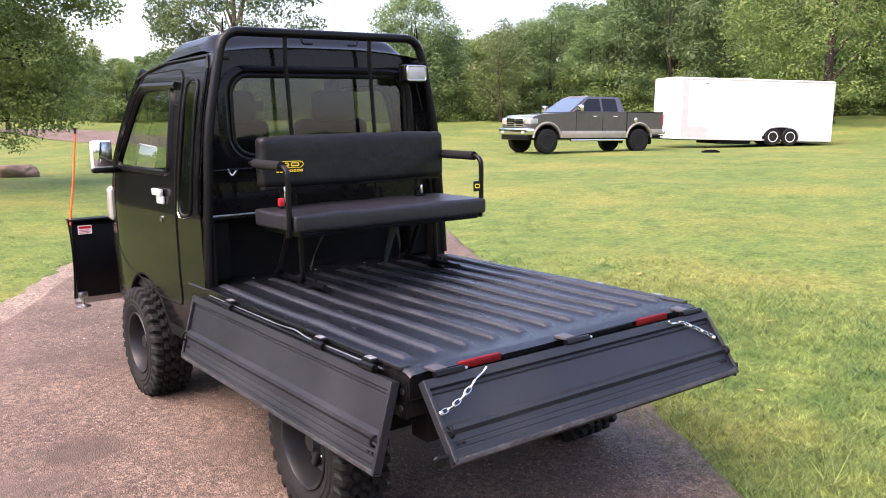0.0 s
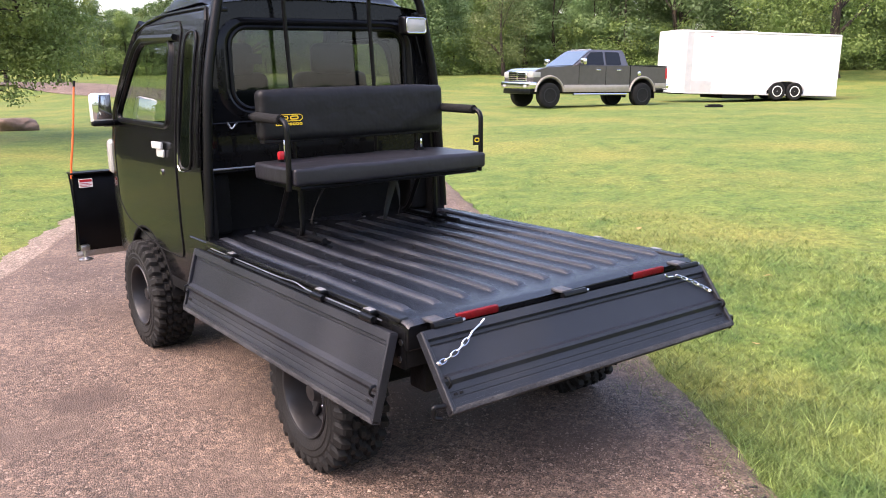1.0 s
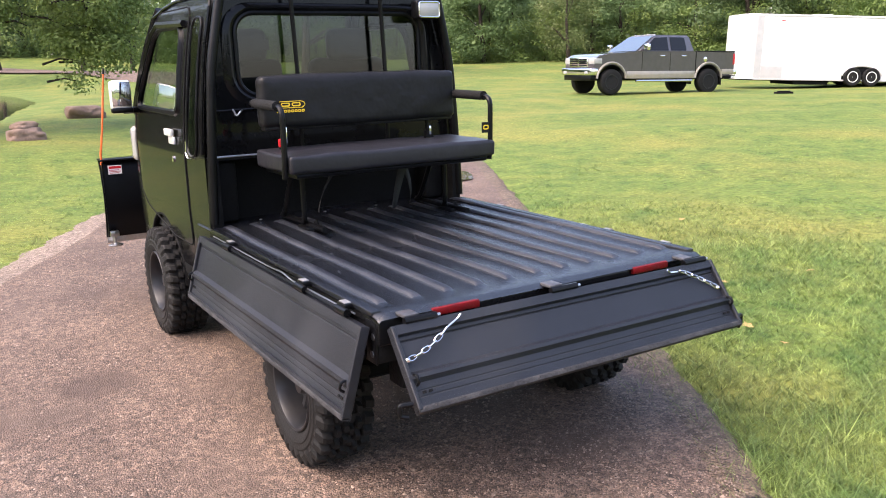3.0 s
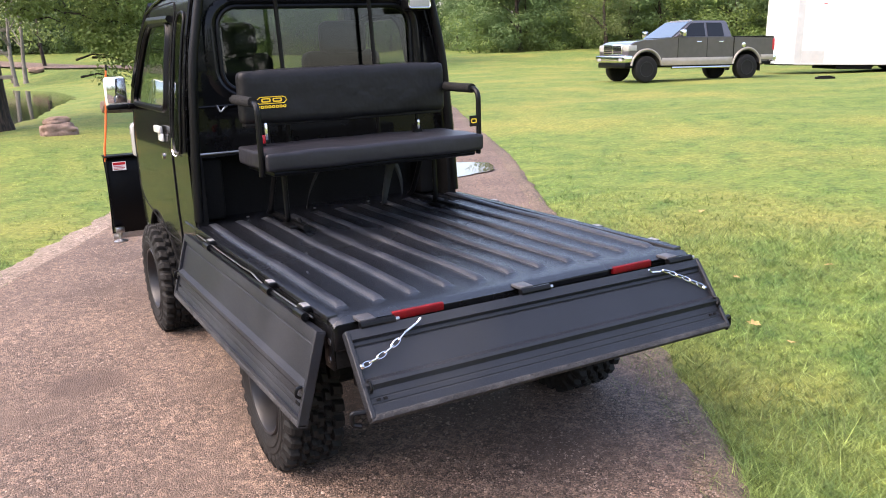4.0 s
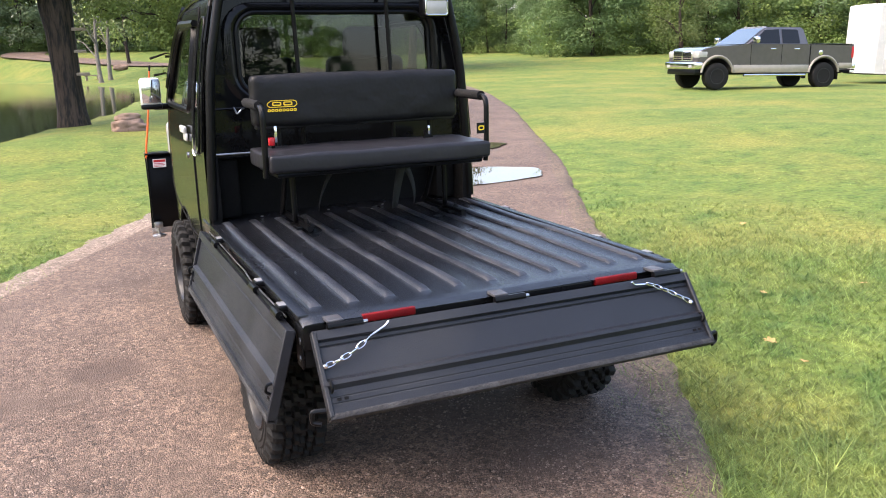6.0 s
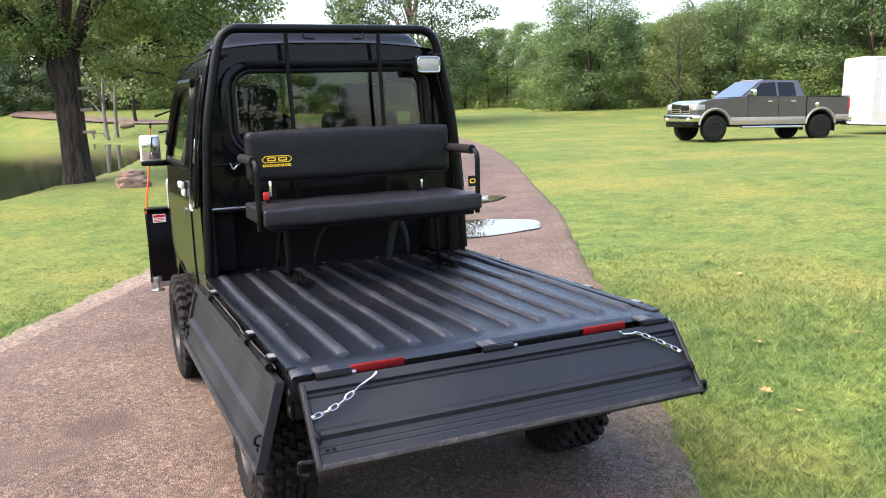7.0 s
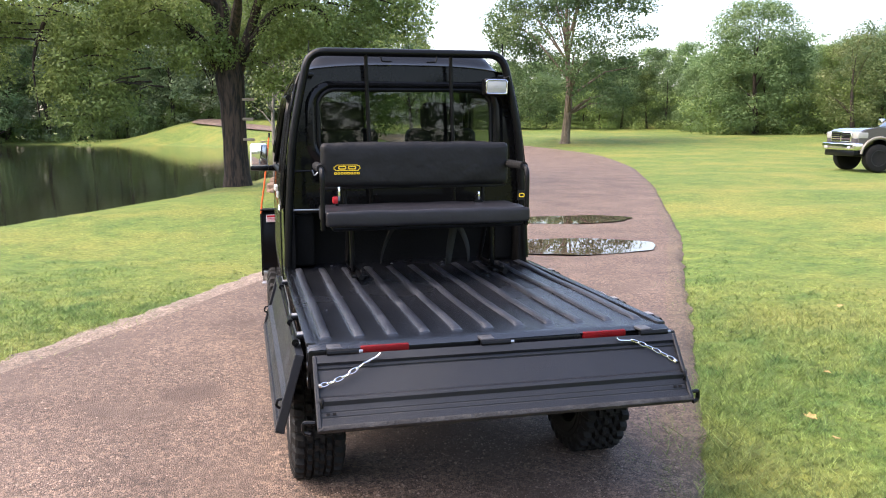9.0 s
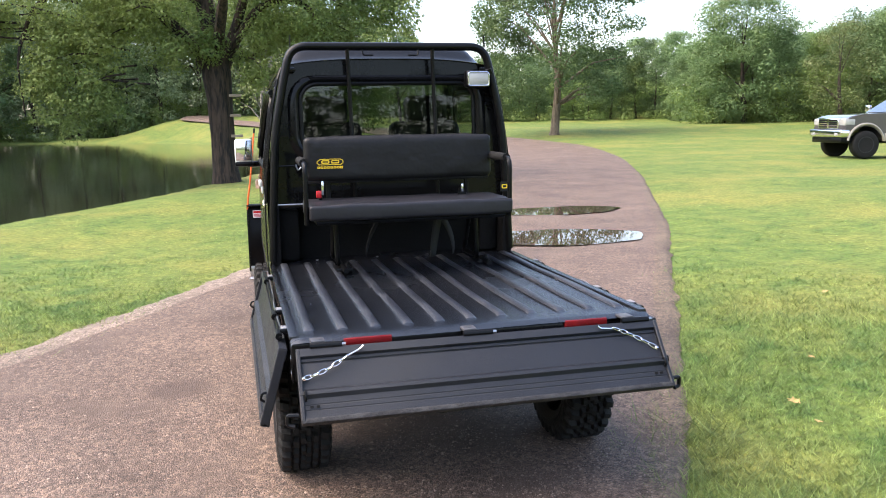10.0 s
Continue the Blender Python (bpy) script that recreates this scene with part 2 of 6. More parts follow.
LAWN = material("lawn", (0.1, 0.155, 0.028), 0.9, spec=0.22, bump=0.8, bump_scale=16, relief=0.02, turf=((0.056, 0.1, 0.021), (0.125, 0.16, 0.034), (0.188, 0.175, 0.042), 0.72))
BLADE = leaf_material("grass_blade", (0.115, 0.19, 0.036), (0.30, 0.29, 0.07), 0.45, turf=((0.085, 0.158, 0.048), (0.21, 0.275, 0.075), (0.29, 0.275, 0.095), 0.4))
WATER = material("pond_water", (0.015, 0.017, 0.01), 0.05, vary=0.2, spec=0.25, bump=0.12, bump_scale=3.0, relief=0.02)
PUDDLE = material("puddle_water", (0.05, 0.035, 0.027), 0.015, vary=0.2)
BARK = material("bark", (0.005, 0.0038, 0.003), 0.9, second=(0.05, 0.033, 0.022), scale=12, fine=30, spread=0.13, bump=1.0, bump_scale=13, relief=0.04, stretch=0.16)
BROWN_BARK = material("brown_bark", (0.055, 0.043, 0.03), 0.9, second=(0.17, 0.135, 0.095), scale=9, fine=26, spread=0.2, bump=0.9, bump_scale=12, relief=0.03, stretch=0.2)
PALE_BARK = material("pale_bark", (0.09, 0.08, 0.065), 0.85, second=(0.2, 0.18, 0.155), scale=4, fine=18, bump=0.6, bump_scale=14)
DRY_LEAF = material("dry_leaf", (0.3, 0.2, 0.07), 0.7, vary=0.3, scale=20, bump=0.3)
BOARD = material("weathered_board", (0.2, 0.16, 0.12), 0.85, vary=0.3, scale=5, bump=0.4)
LEAF = leaf_material("leaf_maple", (0.1, 0.162, 0.05), (0.24, 0.285, 0.088), 0.2, through=0.5)
LEAF_WOOD = leaf_material("leaf_woods", (0.075, 0.14, 0.055), (0.165, 0.235, 0.09), 0.08, through=0.4)
LEAF_BRIGHT = leaf_material("leaf_vines", (0.075, 0.135, 0.034), (0.17, 0.225, 0.06), 0.08)
# paler, greyer green: distance haze painted into the leaf colour
LEAF_HAZE = leaf_material("leaf_haze", (0.15, 0.21, 0.11), (0.25, 0.31, 0.165), 0.1, through=0.45)
LEAF_PALE = leaf_material("leaf_pale", (0.12, 0.17, 0.05), (0.2, 0.23, 0.09), 0.18)
ROCK = material("pink_rock", (0.11, 0.068, 0.048), 0.85, second=(0.25, 0.17, 0.132), scale=4, fine=30, bump=0.7, bump_scale=12)
GREY_PAINT = material("grey_metallic_paint", (0.064, 0.057, 0.063), 0.3, 0.3, vary=0.1, coat=1.0)
BEIGE_PAINT = material("beige_metallic_paint", (0.27, 0.24, 0.2), 0.35, 0.2, vary=0.1, coat=0.8)
TRAILER_WHITE = material("white_trailer_panel", (0.7, 0.7, 0.69), 0.4, vary=0.03)
TRAILER_METAL = material("grey_trim", (0.52, 0.5, 0.49), 0.4, 0.3, vary=0.08, dirt=(0.55, 0.46, 0.42, 0.4))


# ---- mesh helpers ----
def part(name, bm, mat, parent=None, label="", smooth=True, angle=35):
    me = bpy.data.meshes.new(name)
    bmesh.ops.recalc_face_normals(bm, faces=bm.faces)
    bm.to_mesh(me)
    bm.free()
    me.materials.append(mat)
    if smooth:
        me.shade_smooth()
        me.set_sharp_from_angle(angle=radians(angle))
    ob = new(name, me)
    ob.parent = parent
    if label:
        tagged(ob, label)
    return ob


def raw(name, verts, faces, mat, parent=None, per=4):
    """A mesh from arrays: all faces have the same number of corners."""
    me = bpy.data.meshes.new(name)
    verts = np.asarray(verts, np.float32)
    faces = np.asarray(faces, np.int32)
    me.vertices.add(len(verts))
    me.vertices.foreach_set("co", verts.ravel())
    me.loops.add(faces.size)
    me.loops.foreach_set("vertex_index", faces.ravel())
    me.polygons.add(len(faces))
    me.polygons.foreach_set("loop_start", np.arange(0, faces.size, per, dtype=np.int32))
    me.update(calc_edges=True)
    me.materials.append(mat)
    ob = new(name, me)
    ob.parent = parent
    return ob


def root(name, m, label, category, group=""):
    ob = new(name)
    ob.matrix_basis = m
    ob.empty_display_size = 0.1
    return tagged(ob, label, category, group)


def box(bm, x0, x1, y0, y1, z0, z1, bev=0.0, segs=2, m=None):
    vs = [bm.verts.new((x, y, z)) for x in (x0, x1) for y in (y0, y1) for z in (z0, z1)]
    fs = [bm.faces.new([vs[i] for i in f]) for f in ((0, 1, 3, 2), (4, 6, 7, 5), (0, 4, 5, 1), (2, 3, 7, 6), (0, 2, 6, 4), (1, 5, 7, 3))]
    if bev:
        es = list({e for f in fs for e in f.edges})
        r = bmesh.ops.bevel(bm, geom=es, offset=bev, segments=segs, profile=0.5, affect='EDGES', clamp_overlap=True)
        vs = list({v for f in r['faces'] for v in f.verts} | {v for v in vs if v.is_valid})
    if m is not None:
        bmesh.ops.transform(bm, matrix=m, verts=[v for v in vs if v.is_valid])
    return bm


def boxed(name, mat, parent, x0, x1, y0, y1, z0, z1, bev=0.004, label="", segs=2):
    return part(name, box(bmesh.new(), x0, x1, y0, y1, z0, z1, bev, segs), mat, parent, label)


def tube(bm, pts, r, n=8, closed=False, flat=1.0):
    """A round bar along a line of points; r may be a list. flat squeezes it."""
    P = [Vector(p) for p in pts]
    k = len(P)
    rs = r if isinstance(r, (list, tuple)) else [r] * k
    rings, up = [], None
    for i in range(k):
        a, b = (P[i - 1] if i or closed else P[0]), (P[(i + 1) % k] if i < k - 1 or closed else P[-1])
        t = (b - a).normalized()
        if up is None:
            up = Vector((0, 0, 1)) if abs(t.z) < 0.9 else Vector((1, 0, 0))
        s = t.cross(up).normalized()
        up = s.cross(t).normalized()
        rings.append([bm.verts.new(P[i] + s * (math.cos(2 * math.pi * j / n) * rs[i]) + up * (math.sin(2 * math.pi * j / n) * rs[i] * flat)) for j in range(n)])
    for i in range(k if closed else k - 1):
        A, B = rings[i], rings[(i + 1) % k]
        for j in range(n):
            bm.faces.new((A[j], A[(j + 1) % n], B[(j + 1) % n], B[j]))
    if not closed:
        bm.faces.new(rings[0][::-1])
        bm.faces.new(rings[-1])
    return bm


def arc(pts, r, n=5):
    """Rounds the inner corners of a line of points."""
    P = [Vector(p) for p in pts]
    out = [P[0]]
    for a, b, c in zip(P, P[1:], P[2:]):
        u, v = (a - b), (c - b)
        q = min(r, u.length * 0.49, v.length * 0.49)
        p0, p1 = b + u.normalized() * q, b + v.normalized() * q
        for i in range(n + 1):
            t = i / n
            out.append(p0 * (1 - t) ** 2 + b * 2 * t * (1 - t) + p1 * t * t)
    return out + [P[-1]]


def rounded(x0, x1, z0, z1, r, n=6):
    """Outline of a rounded rectangle, counter-clockwise."""
    out = []
    for cx, cz, a0 in ((x1 - r, z0 + r, -90), (x1 - r, z1 - r, 0), (x0 + r, z1 - r, 90), (x0 + r, z0 + r, 180)):
        for i in range(n + 1):
            a = radians(a0 + 90 * i / n)
            out.append((cx + r * math.cos(a), cz + r * math.sin(a)))
    return out


def prism(bm, pts, f, a, b):
    """Extrudes a closed outline; f(p, q, depth) gives the place."""
    A, B = [bm.verts.new(f(p, q, a)) for p, q in pts], [bm.verts.new(f(p, q, b)) for p, q in pts]
    k = len(pts)
    for i in range(k):
        bm.faces.new((A[i], A[(i + 1) % k], B[(i + 1) % k], B[i]))
    bm.faces.new(A[::-1])
    bm.faces.new(B)
    return bm


def lathe_open(bm, prof, n, m):
    """A turned profile with open ends."""
    rings = [[bm.verts.new(m @ Vector((x, r * math.cos(2 * math.pi * j / n), r * math.sin(2 * math.pi * j / n)))) for j in range(n)] for r, x in prof]
    for A, B in zip(rings, rings[1:]):
        for j in range(n):
            bm.faces.new((A[j], A[(j + 1) % n], B[(j + 1) % n], B[j]))
    return bm


def lathe(bm, prof, n, m):
    """Turns a profile of (radius, along) about the local x axis."""
    rings = [[bm.verts.new(m @ Vector((x, r * math.cos(2 * math.pi * j / n), r * math.sin(2 * math.pi * j / n)))) for j in range(n)] for r, x in prof]
    for A, B in zip(rings, rings[1:]):
        for j in range(n):
            bm.faces.new((A[j], A[(j + 1) % n], B[(j + 1) % n], B[j]))
    bm.faces.new(rings[0][::-1])
    bm.faces.new(rings[-1])
    return bm


def ring(bm, a, b, f, da, db):
    """A band between two outlines of equal count."""
    A, B = [bm.verts.new(f(p, q, da)) for p, q in a], [bm.verts.new(f(p, q, db)) for p, q in b]
    k = len(A)
    for i in range(k):
        bm.faces.new((A[i], A[(i + 1) % k], B[(i + 1) % k], B[i]))
    return bm


def inside(poly, x, y):
    """Whether points lie in a polygon (arrays)."""
    res = np.zeros(np.shape(x), bool)
    for (ax, ay), (bx, by) in zip(poly, poly[1:] + poly[:1]):
        hit = ((ay > y) != (by > y)) & (x < (bx - ax) * (y - ay) / (by - ay + 1e-12) + ax)
        res ^= hit
    return res


def line_distance(line, x, y, closed=False):
    best = np.full(np.shape(x), 1e9)
    for (ax, ay), (bx, by) in zip(line, line[1:] + (line[:1] if closed else [])):
        dx, dy = bx - ax, by - ay
        t = np.clip(((x - ax) * dx + (y - ay) * dy) / (dx * dx + dy * dy + 1e-12), 0, 1)
        best = np.minimum(best, np.hypot(x - ax - t * dx, y - ay - t * dy))
    return best


def smooth(a, b, v):
    t = np.clip((v - a) / (b - a), 0, 1)
    return t * t * (3 - 2 * t)


# ---- ground ----
POND = [(-2.5, 13.4), (-1.3, 16.1), (-0.35, 18.4), (0.45, 21.0), (1.2, 23.3), (2.1, 26), (3.3, 33), (5, 42), (5, 52), (2, 65), (-0.5, 74), (-8, 92),
        (-25, 105), (-60, 100), (-80, 60), (-60, 25), (-25, 12), (-8, 9.5)]
WATER_Z = 0.06
RIGHT = [(-1.6, -7.5), (0.3, -3.2), (1.7, -0.4), (2.55, 1.35), (3.0, 2.0), (3.45, 2.8), (4.76, 5.19), (6.04, 7.6), (7.96, 11.25), (12.0, 20.0), (15.8, 29.0),
         (18.3, 36.5), (19.6, 43), (19.2, 51), (16.8, 60), (14.2, 70), (11.2, 80), (7.2, 89), (3.0, 96), (0.0, 101.5), (0.2, 109)]
HALF = 2.2


def centre_line():
    out = []
    for i, (x, y) in enumerate(RIGHT):
        (ax, ay), (bx, by) = RIGHT[max(i - 1, 0)], RIGHT[min(i + 1, len(RIGHT) - 1)]
        l = math.hypot(bx - ax, by - ay)
        out.append((x - (by - ay) / l * HALF, y + (bx - ax) / l * HALF))
    fine = []
    for i in range(len(out) - 1):
        p = [np.array(out[max(0, min(len(out) - 1, j))]) for j in (i - 1, i, i + 1, i + 2)]
        for k in range(8):
            t = k / 8
            fine.append(tuple(0.5 * (2 * p[1] + (p[2] - p[0]) * t + (2 * p[0] - 5 * p[1] + 4 * p[2] - p[3]) * t * t + (3 * p[1] - p[0] - 3 * p[2] + p[3]) * t ** 3)))
    return fine + [out[-1]]


CENTRE = centre_line()


def ground_z(x, y):
    x, y = np.asarray(x, float), np.asarray(y, float)
    r = np.hypot(x - 1, y)
    left = smooth(-14, -3, x)
    h = 1.15 * smooth(34, 72, r) * (0.45 + 0.55 * left) + 2.0 * smooth(76, 118, r) * left + np.interp(x, (9, 20, 32, 45), (0, 0.19, 0.03, 0)) * smooth(4, 14, y) * (1 - smooth(38, 60, r))
    pd = line_distance(POND, x, y, True)
    ins = inside(POND, x, y)
    near = 1 - smooth(2.0, np.interp(y, (45, 65, 78), (26.0, 10.0, 6.0)), pd)
    bank = WATER_Z + 0.02 + 0.10 * smooth(0.0, 1.6, pd)
    far = np.maximum(smooth(16, 24, r), smooth(10.5, 16, r) * smooth(2.6, 5.5, line_distance(CENTRE, x, y)))
    h = h * (1 - near * far) + bank * near * far
    h = np.where(ins, WATER_Z + 0.02 - np.minimum(0.5, 0.35 * pd), h)
    lump = 0.03 * np.sin(x * 0.9 + 1.3 * np.sin(y * 0.5)) * np.sin(y * 0.8 + x * 0.2) * smooth(2.6, 5.0, line_distance(CENTRE, x, y))
    return h + np.where(ins, 0, lump)


PUDDLES = [(5.3, 9.4, 1.24, 0.78, radians(-14), 1), (6.62, 12.5, 1.16, 0.6, radians(-4), 2)]


def puddle_dip(x, y):
    d = 0.0
    for cx, cy, a, c, turn, _ in PUDDLES:
        px, py = x - cx, y - cy
        q = math.hypot((px * math.cos(turn) + py * math.sin(turn)) / a, (py * math.cos(turn) - px * math.sin(turn)) / c)
        d = max(d, 1 - float(smooth(0.95, 1.3, q)))
    return d


def build_ground():
    def spaced(a, b, step):
        mid = list(np.arange(a, b + step / 2, step))
        g, s, out = step, b, []
        while s < 1600:
            g *= 1.085
            s += g
            out.append(s)
        lo, g, s = [], step, a
        while s > -1600:
            g *= 1.085
            s -= g
            lo.append(s)
        return np.array(lo[::-1] + mid + out)
    xs, ys = spaced(-12, 16, 0.32), spaced(-6, 36, 0.36)
    X, Y = np.meshgrid(xs, ys)
    Z = ground_z(X, Y) - 0.035 * (1 - smooth(HALF - 0.02, HALF + 0.6, line_distance(CENTRE, X, Y)))
    n, k = X.shape
    i = np.arange((n - 1) * k).reshape(n - 1, k)[:, :-1].ravel()
    ob = raw("ground", np.stack([X, Y, Z], -1).reshape(-1, 3), np.stack([i, i + 1, i + k + 1, i + k], 1), LAWN)
    ob.data.shade_smooth()
    tagged(ob, "mown green lawn with yellowish patches and gentle rises", "lawn", kind="structure")
    # driveway
    rng = np.random.default_rng(3)
    cl = [np.array(p) for p in CENTRE]
    V, cross = [], 26
    steps = []
    for a, b in zip(cl, cl[1:]):
        m = max(2, int(np.linalg.norm(b - a) / 0.25))
        steps += [a + (b - a) * j / m for j in range(m)]
    for j, p in enumerate(steps):
        q0, q1 = steps[max(0, j - 4)], steps[min(len(steps) - 1, j + 4)]
        t = (q1 - q0) / np.linalg.norm(q1 - q0)
        nrm = np.array([t[1], -t[0]])
        w = HALF + 0.03 * math.sin(j * 0.05) + 0.012 * math.sin(j * 0.17 + 1)
        for c in range(cross + 1):
            f = c / cross * 2 - 1
            P = p + nrm * f * w
            hollow = -0.02 * math.exp(-((abs(f) - 0.42) / 0.16) ** 2)
            V.append((P[0], P[1], 0.014 + hollow * 0.5 - 0.03 * smooth(0.93, 1.0, abs(f)) + 0.004 * math.sin(P[0] * 3.1) * math.sin(P[1] * 2.7) - 0.022 * puddle_dip(P[0], P[1])))
    V = np.array(V)
    V[:, 2] += ground_z(V[:, 0], V[:, 1]) + 0.14 * smooth(50, 85, np.hypot(V[:, 0], V[:, 1]))
    k, n = cross + 1, len(steps)
    i = np.arange((n - 1) * k).reshape(n - 1, k)[:, :-1].ravel()
    ob = raw("road", V, np.stack([i, i + 1, i + k + 1, i + k], 1), GRAVEL)
    ob.data.shade_smooth()
    tagged(ob, "pinkish brown gravel driveway with damp wheel tracks", "driveway", kind="structure")


build_ground()


def verge(side, y0, y1, seed, mat, width, label):
    """A ragged strip between gravel and grass."""
    rng = np.random.default_rng(seed)
    cl = [np.array(p) for p in CENTRE if y0 < p[1] < y1]
    P = np.concatenate([a + (c - a) * np.linspace(0, 1, 8, endpoint=False)[:, None] for a, c in zip(cl, cl[1:])])
    T = np.gradient(P, axis=0)
    T /= np.linalg.norm(T, axis=1, keepdims=True)
    nrm = np.stack([T[:, 1], -T[:, 0]], 1) * side
    n = len(P)
    s = np.concatenate([[0], np.cumsum(np.linalg.norm(np.diff(P, axis=0), axis=1))])
    w = 0.06 + np.array([0.035 * noise.noise(Vector((q * 0.7, seed, 0))) + 0.04 * noise.noise(Vector((q * 2.9, seed, 3))) for q in s]) + rng.uniform(-0.006, 0.006, n)
    w = w * (1.0 if side > 0 else 2.6)
    inner = width + 0.4 * width * np.sin(s * 1.9 + 2) + 0.3 * width * np.sin(s * 5.3) + rng.uniform(-0.01, 0.01, n)
    rows = []
    for off, dz in ((HALF - 0.08 - inner, 0.004), (HALF, 0.012), (HALF + w, -0.022)):
        Q = P + nrm * (off if np.ndim(off) else np.full(n, off))[:, None]
        rows.append(np.column_stack([Q, ground_z(Q[:, 0], Q[:, 1]) + dz]))
    V = np.stack(rows, 1).reshape(-1, 3)
    i = np.arange((n - 1) * 3).reshape(n - 1, 3)[:, :-1].ravel()
    ob = raw("verge", V, np.stack([i, i + 1, i + 4, i + 3], 1), mat)
    ob.data.shade_smooth()
    tagged(ob, label, "verge", kind="structure")


verge(1, -5, 22, 1, SOIL, 0.05, "ragged strip of bare brown soil beside the gravel")
verge(-1, -5, 22, 2, PALE_GRAVEL, 0.22, "pale loose stones along the driveway edge")


def sheet(name, outline, z, mat, label, category):
    bm = bmesh.new()
    bm.faces.new([bm.verts.new((x, y, z)) for x, y in outline])
    bmesh.ops.triangulate(bm, faces=bm.faces)
    return tagged(part(name, bm, mat), label, category, kind="structure")


def expand(poly, d):
    cx, cy = sum(p[0] for p in poly) / len(poly), sum(p[1] for p in poly) / len(poly)
    return [(x + d * (x - cx) / math.hypot(x - cx, y - cy), y + d * (y - cy) / math.hypot(x - cx, y - cy)) for x, y in poly]


sheet("water", expand(POND, 0.25), WATER_Z, WATER, "dark still pond reflecting trees", "pond")


def puddle(cx, cy, a, b, turn, seed):
    rng = random.Random(seed)
    ph = [rng.uniform(0, 6.28) for _ in range(4)]
    out = []
    for i in range(64):
        t = 2 * math.pi * i / 64
        r = 1.04 + 0.06 * math.sin(2 * t + ph[0]) + 0.05 * math.sin(3 * t + ph[1]) + 0.03 * math.sin(7 * t + ph[2]) + 0.012 * math.sin(13 * t + ph[3])
        x, y = a * r * math.cos(t), b * r * math.sin(t)
        out.append((cx + x * math.cos(turn) - y * math.sin(turn), cy + x * math.sin(turn) + y * math.cos(turn)))
    return sheet("puddle", out, float(ground_z(cx, cy)) + 0.009, PUDDLE, "shallow rain puddle on the gravel driveway", "puddle")


for p in PUDDLES:
    puddle(*p)


# ---- mini truck ----
truck = root("mini_truck", pose(2.142, 2.01, 0), "lifted glossy black mini truck with dropped bed gates", "mini truck")


def cab_w(z, v=2.0):
    """Half the cab's width at a height, drawn in towards the roof and the nose."""
    zs = (0.4, 0.55, 0.8, 1.1, 1.3, 1.5, 1.65, 1.8, 1.86, 1.9)
    ws = (0.69, 0.708, 0.717, 0.717, 0.703, 0.678, 0.655, 0.622, 0.598, 0.56)
    return float(np.interp(z, zs, ws)) - 0.035 * max(0.0, (v - 3.0) / 0.36) ** 2


def nose_v(z):
    return float(np.interp(z, (0.42, 0.55, 0.8, 1.0, 1.12, 1.25, 1.32, 1.84, 1.9), (3.30, 3.36, 3.37, 3.36, 3.33, 3.24, 3.17, 2.78, 2.6)))


def roof_edge(v):
    return float(np.interp(v, (1.72, 1.9, 2.4, 2.6, 2.8), (1.875, 1.885, 1.875, 1.855, 1.82)))


DOOR_GLASS = [(2.16, 1.32), (2.17, 1.68), (2.23, 1.735), (2.66, 1.735), (2.73, 1.70), (3.03, 1.34), (3.01, 1.30), (2.20, 1.295)]
DOOR = [(2.06, 0.62), (2.06, 1.78), (2.12, 1.82), (2.70, 1.82), (3.12, 1.31), (3.15, 1.15), (3.14, 0.82), (2.98, 0.72), (2.45, 0.62)]
ARCH = (2.68, 0.33, 0.375)


def side_skin(name, sign, keep, mat, parent, label="", out=0.0, step=0.02):
    """A patch of the cab's side over the (v, z) cells that keep(v, z) accepts."""
    bm, made = bmesh.new(), {}

    def vert(i, j):
        if (i, j) not in made:
            v, z = 1.72 + i * step, 0.44 + j * step
            made[i, j] = bm.verts.new((sign * (cab_w(z, v) + out), min(v, nose_v(z)), min(z, roof_edge(v))))
        return made[i, j]
    for i in range(84):
        for j in range(74):
            v, z = 1.72 + (i + 0.5) * step, 0.44 + (j + 0.5) * step
            if v < nose_v(z) and z < roof_edge(v) + 0.01 and keep(v, z):
                bm.faces.new((vert(i, j), vert(i + 1, j), vert(i + 1, j + 1), vert(i, j + 1)))
    return part(name, bm, mat, parent, label, angle=60)


def in_poly(poly, v, z):
    return bool(inside(poly, np.array(v), np.array(z)))


def strip_on_side(name, sign, pts, r, mat, parent, out=0.0, closed=False, label=""):
    P = []
    k = len(pts)
    for i in range(k if closed else k - 1):
        (a, b), (c, d) = pts[i], pts[(i + 1) % k]
        m = max(2, int(math.hypot(c - a, d - b) / 0.04))
        P += [(a + (c - a) * t / m, b + (d - b) * t / m) for t in range(m)]
    if not closed:
        P.append(pts[-1])
    return part(name, tube(bmesh.new(), [(sign * (cab_w(z, v) + out), v, z) for v, z in P], r, 6, closed), mat, parent, label)


def glass_on_side(name, sign, poly, parent, mat, out=0.004, label=""):
    bm = bmesh.new()
    c = (sum(p[0] for p in poly) / len(poly), sum(p[1] for p in poly) / len(poly))
    rows = []
    for f in (0.0, 0.35, 0.7, 1.0):
        rows.append([(c[0] + (p[0] - c[0]) * f, c[1] + (p[1] - c[1]) * f) for p in poly])
    vs = [[bm.verts.new((sign * (cab_w(z, v) + out), v, z)) for v, z in r] for r in rows[1:]]
    mid = bm.verts.new((sign * (cab_w(c[1], c[0]) + out), c[0], c[1]))
    k = len(poly)
    for j in range(k):
        bm.faces.new((mid, vs[0][j], vs[0][(j + 1) % k]))
        for A, B in zip(vs, vs[1:]):
            bm.faces.new((A[j], B[j], B[(j + 1) % k], A[(j + 1) % k]))
    ob = part(name, bm, mat, parent, label)
    ob.visible_shadow = False
    return ob


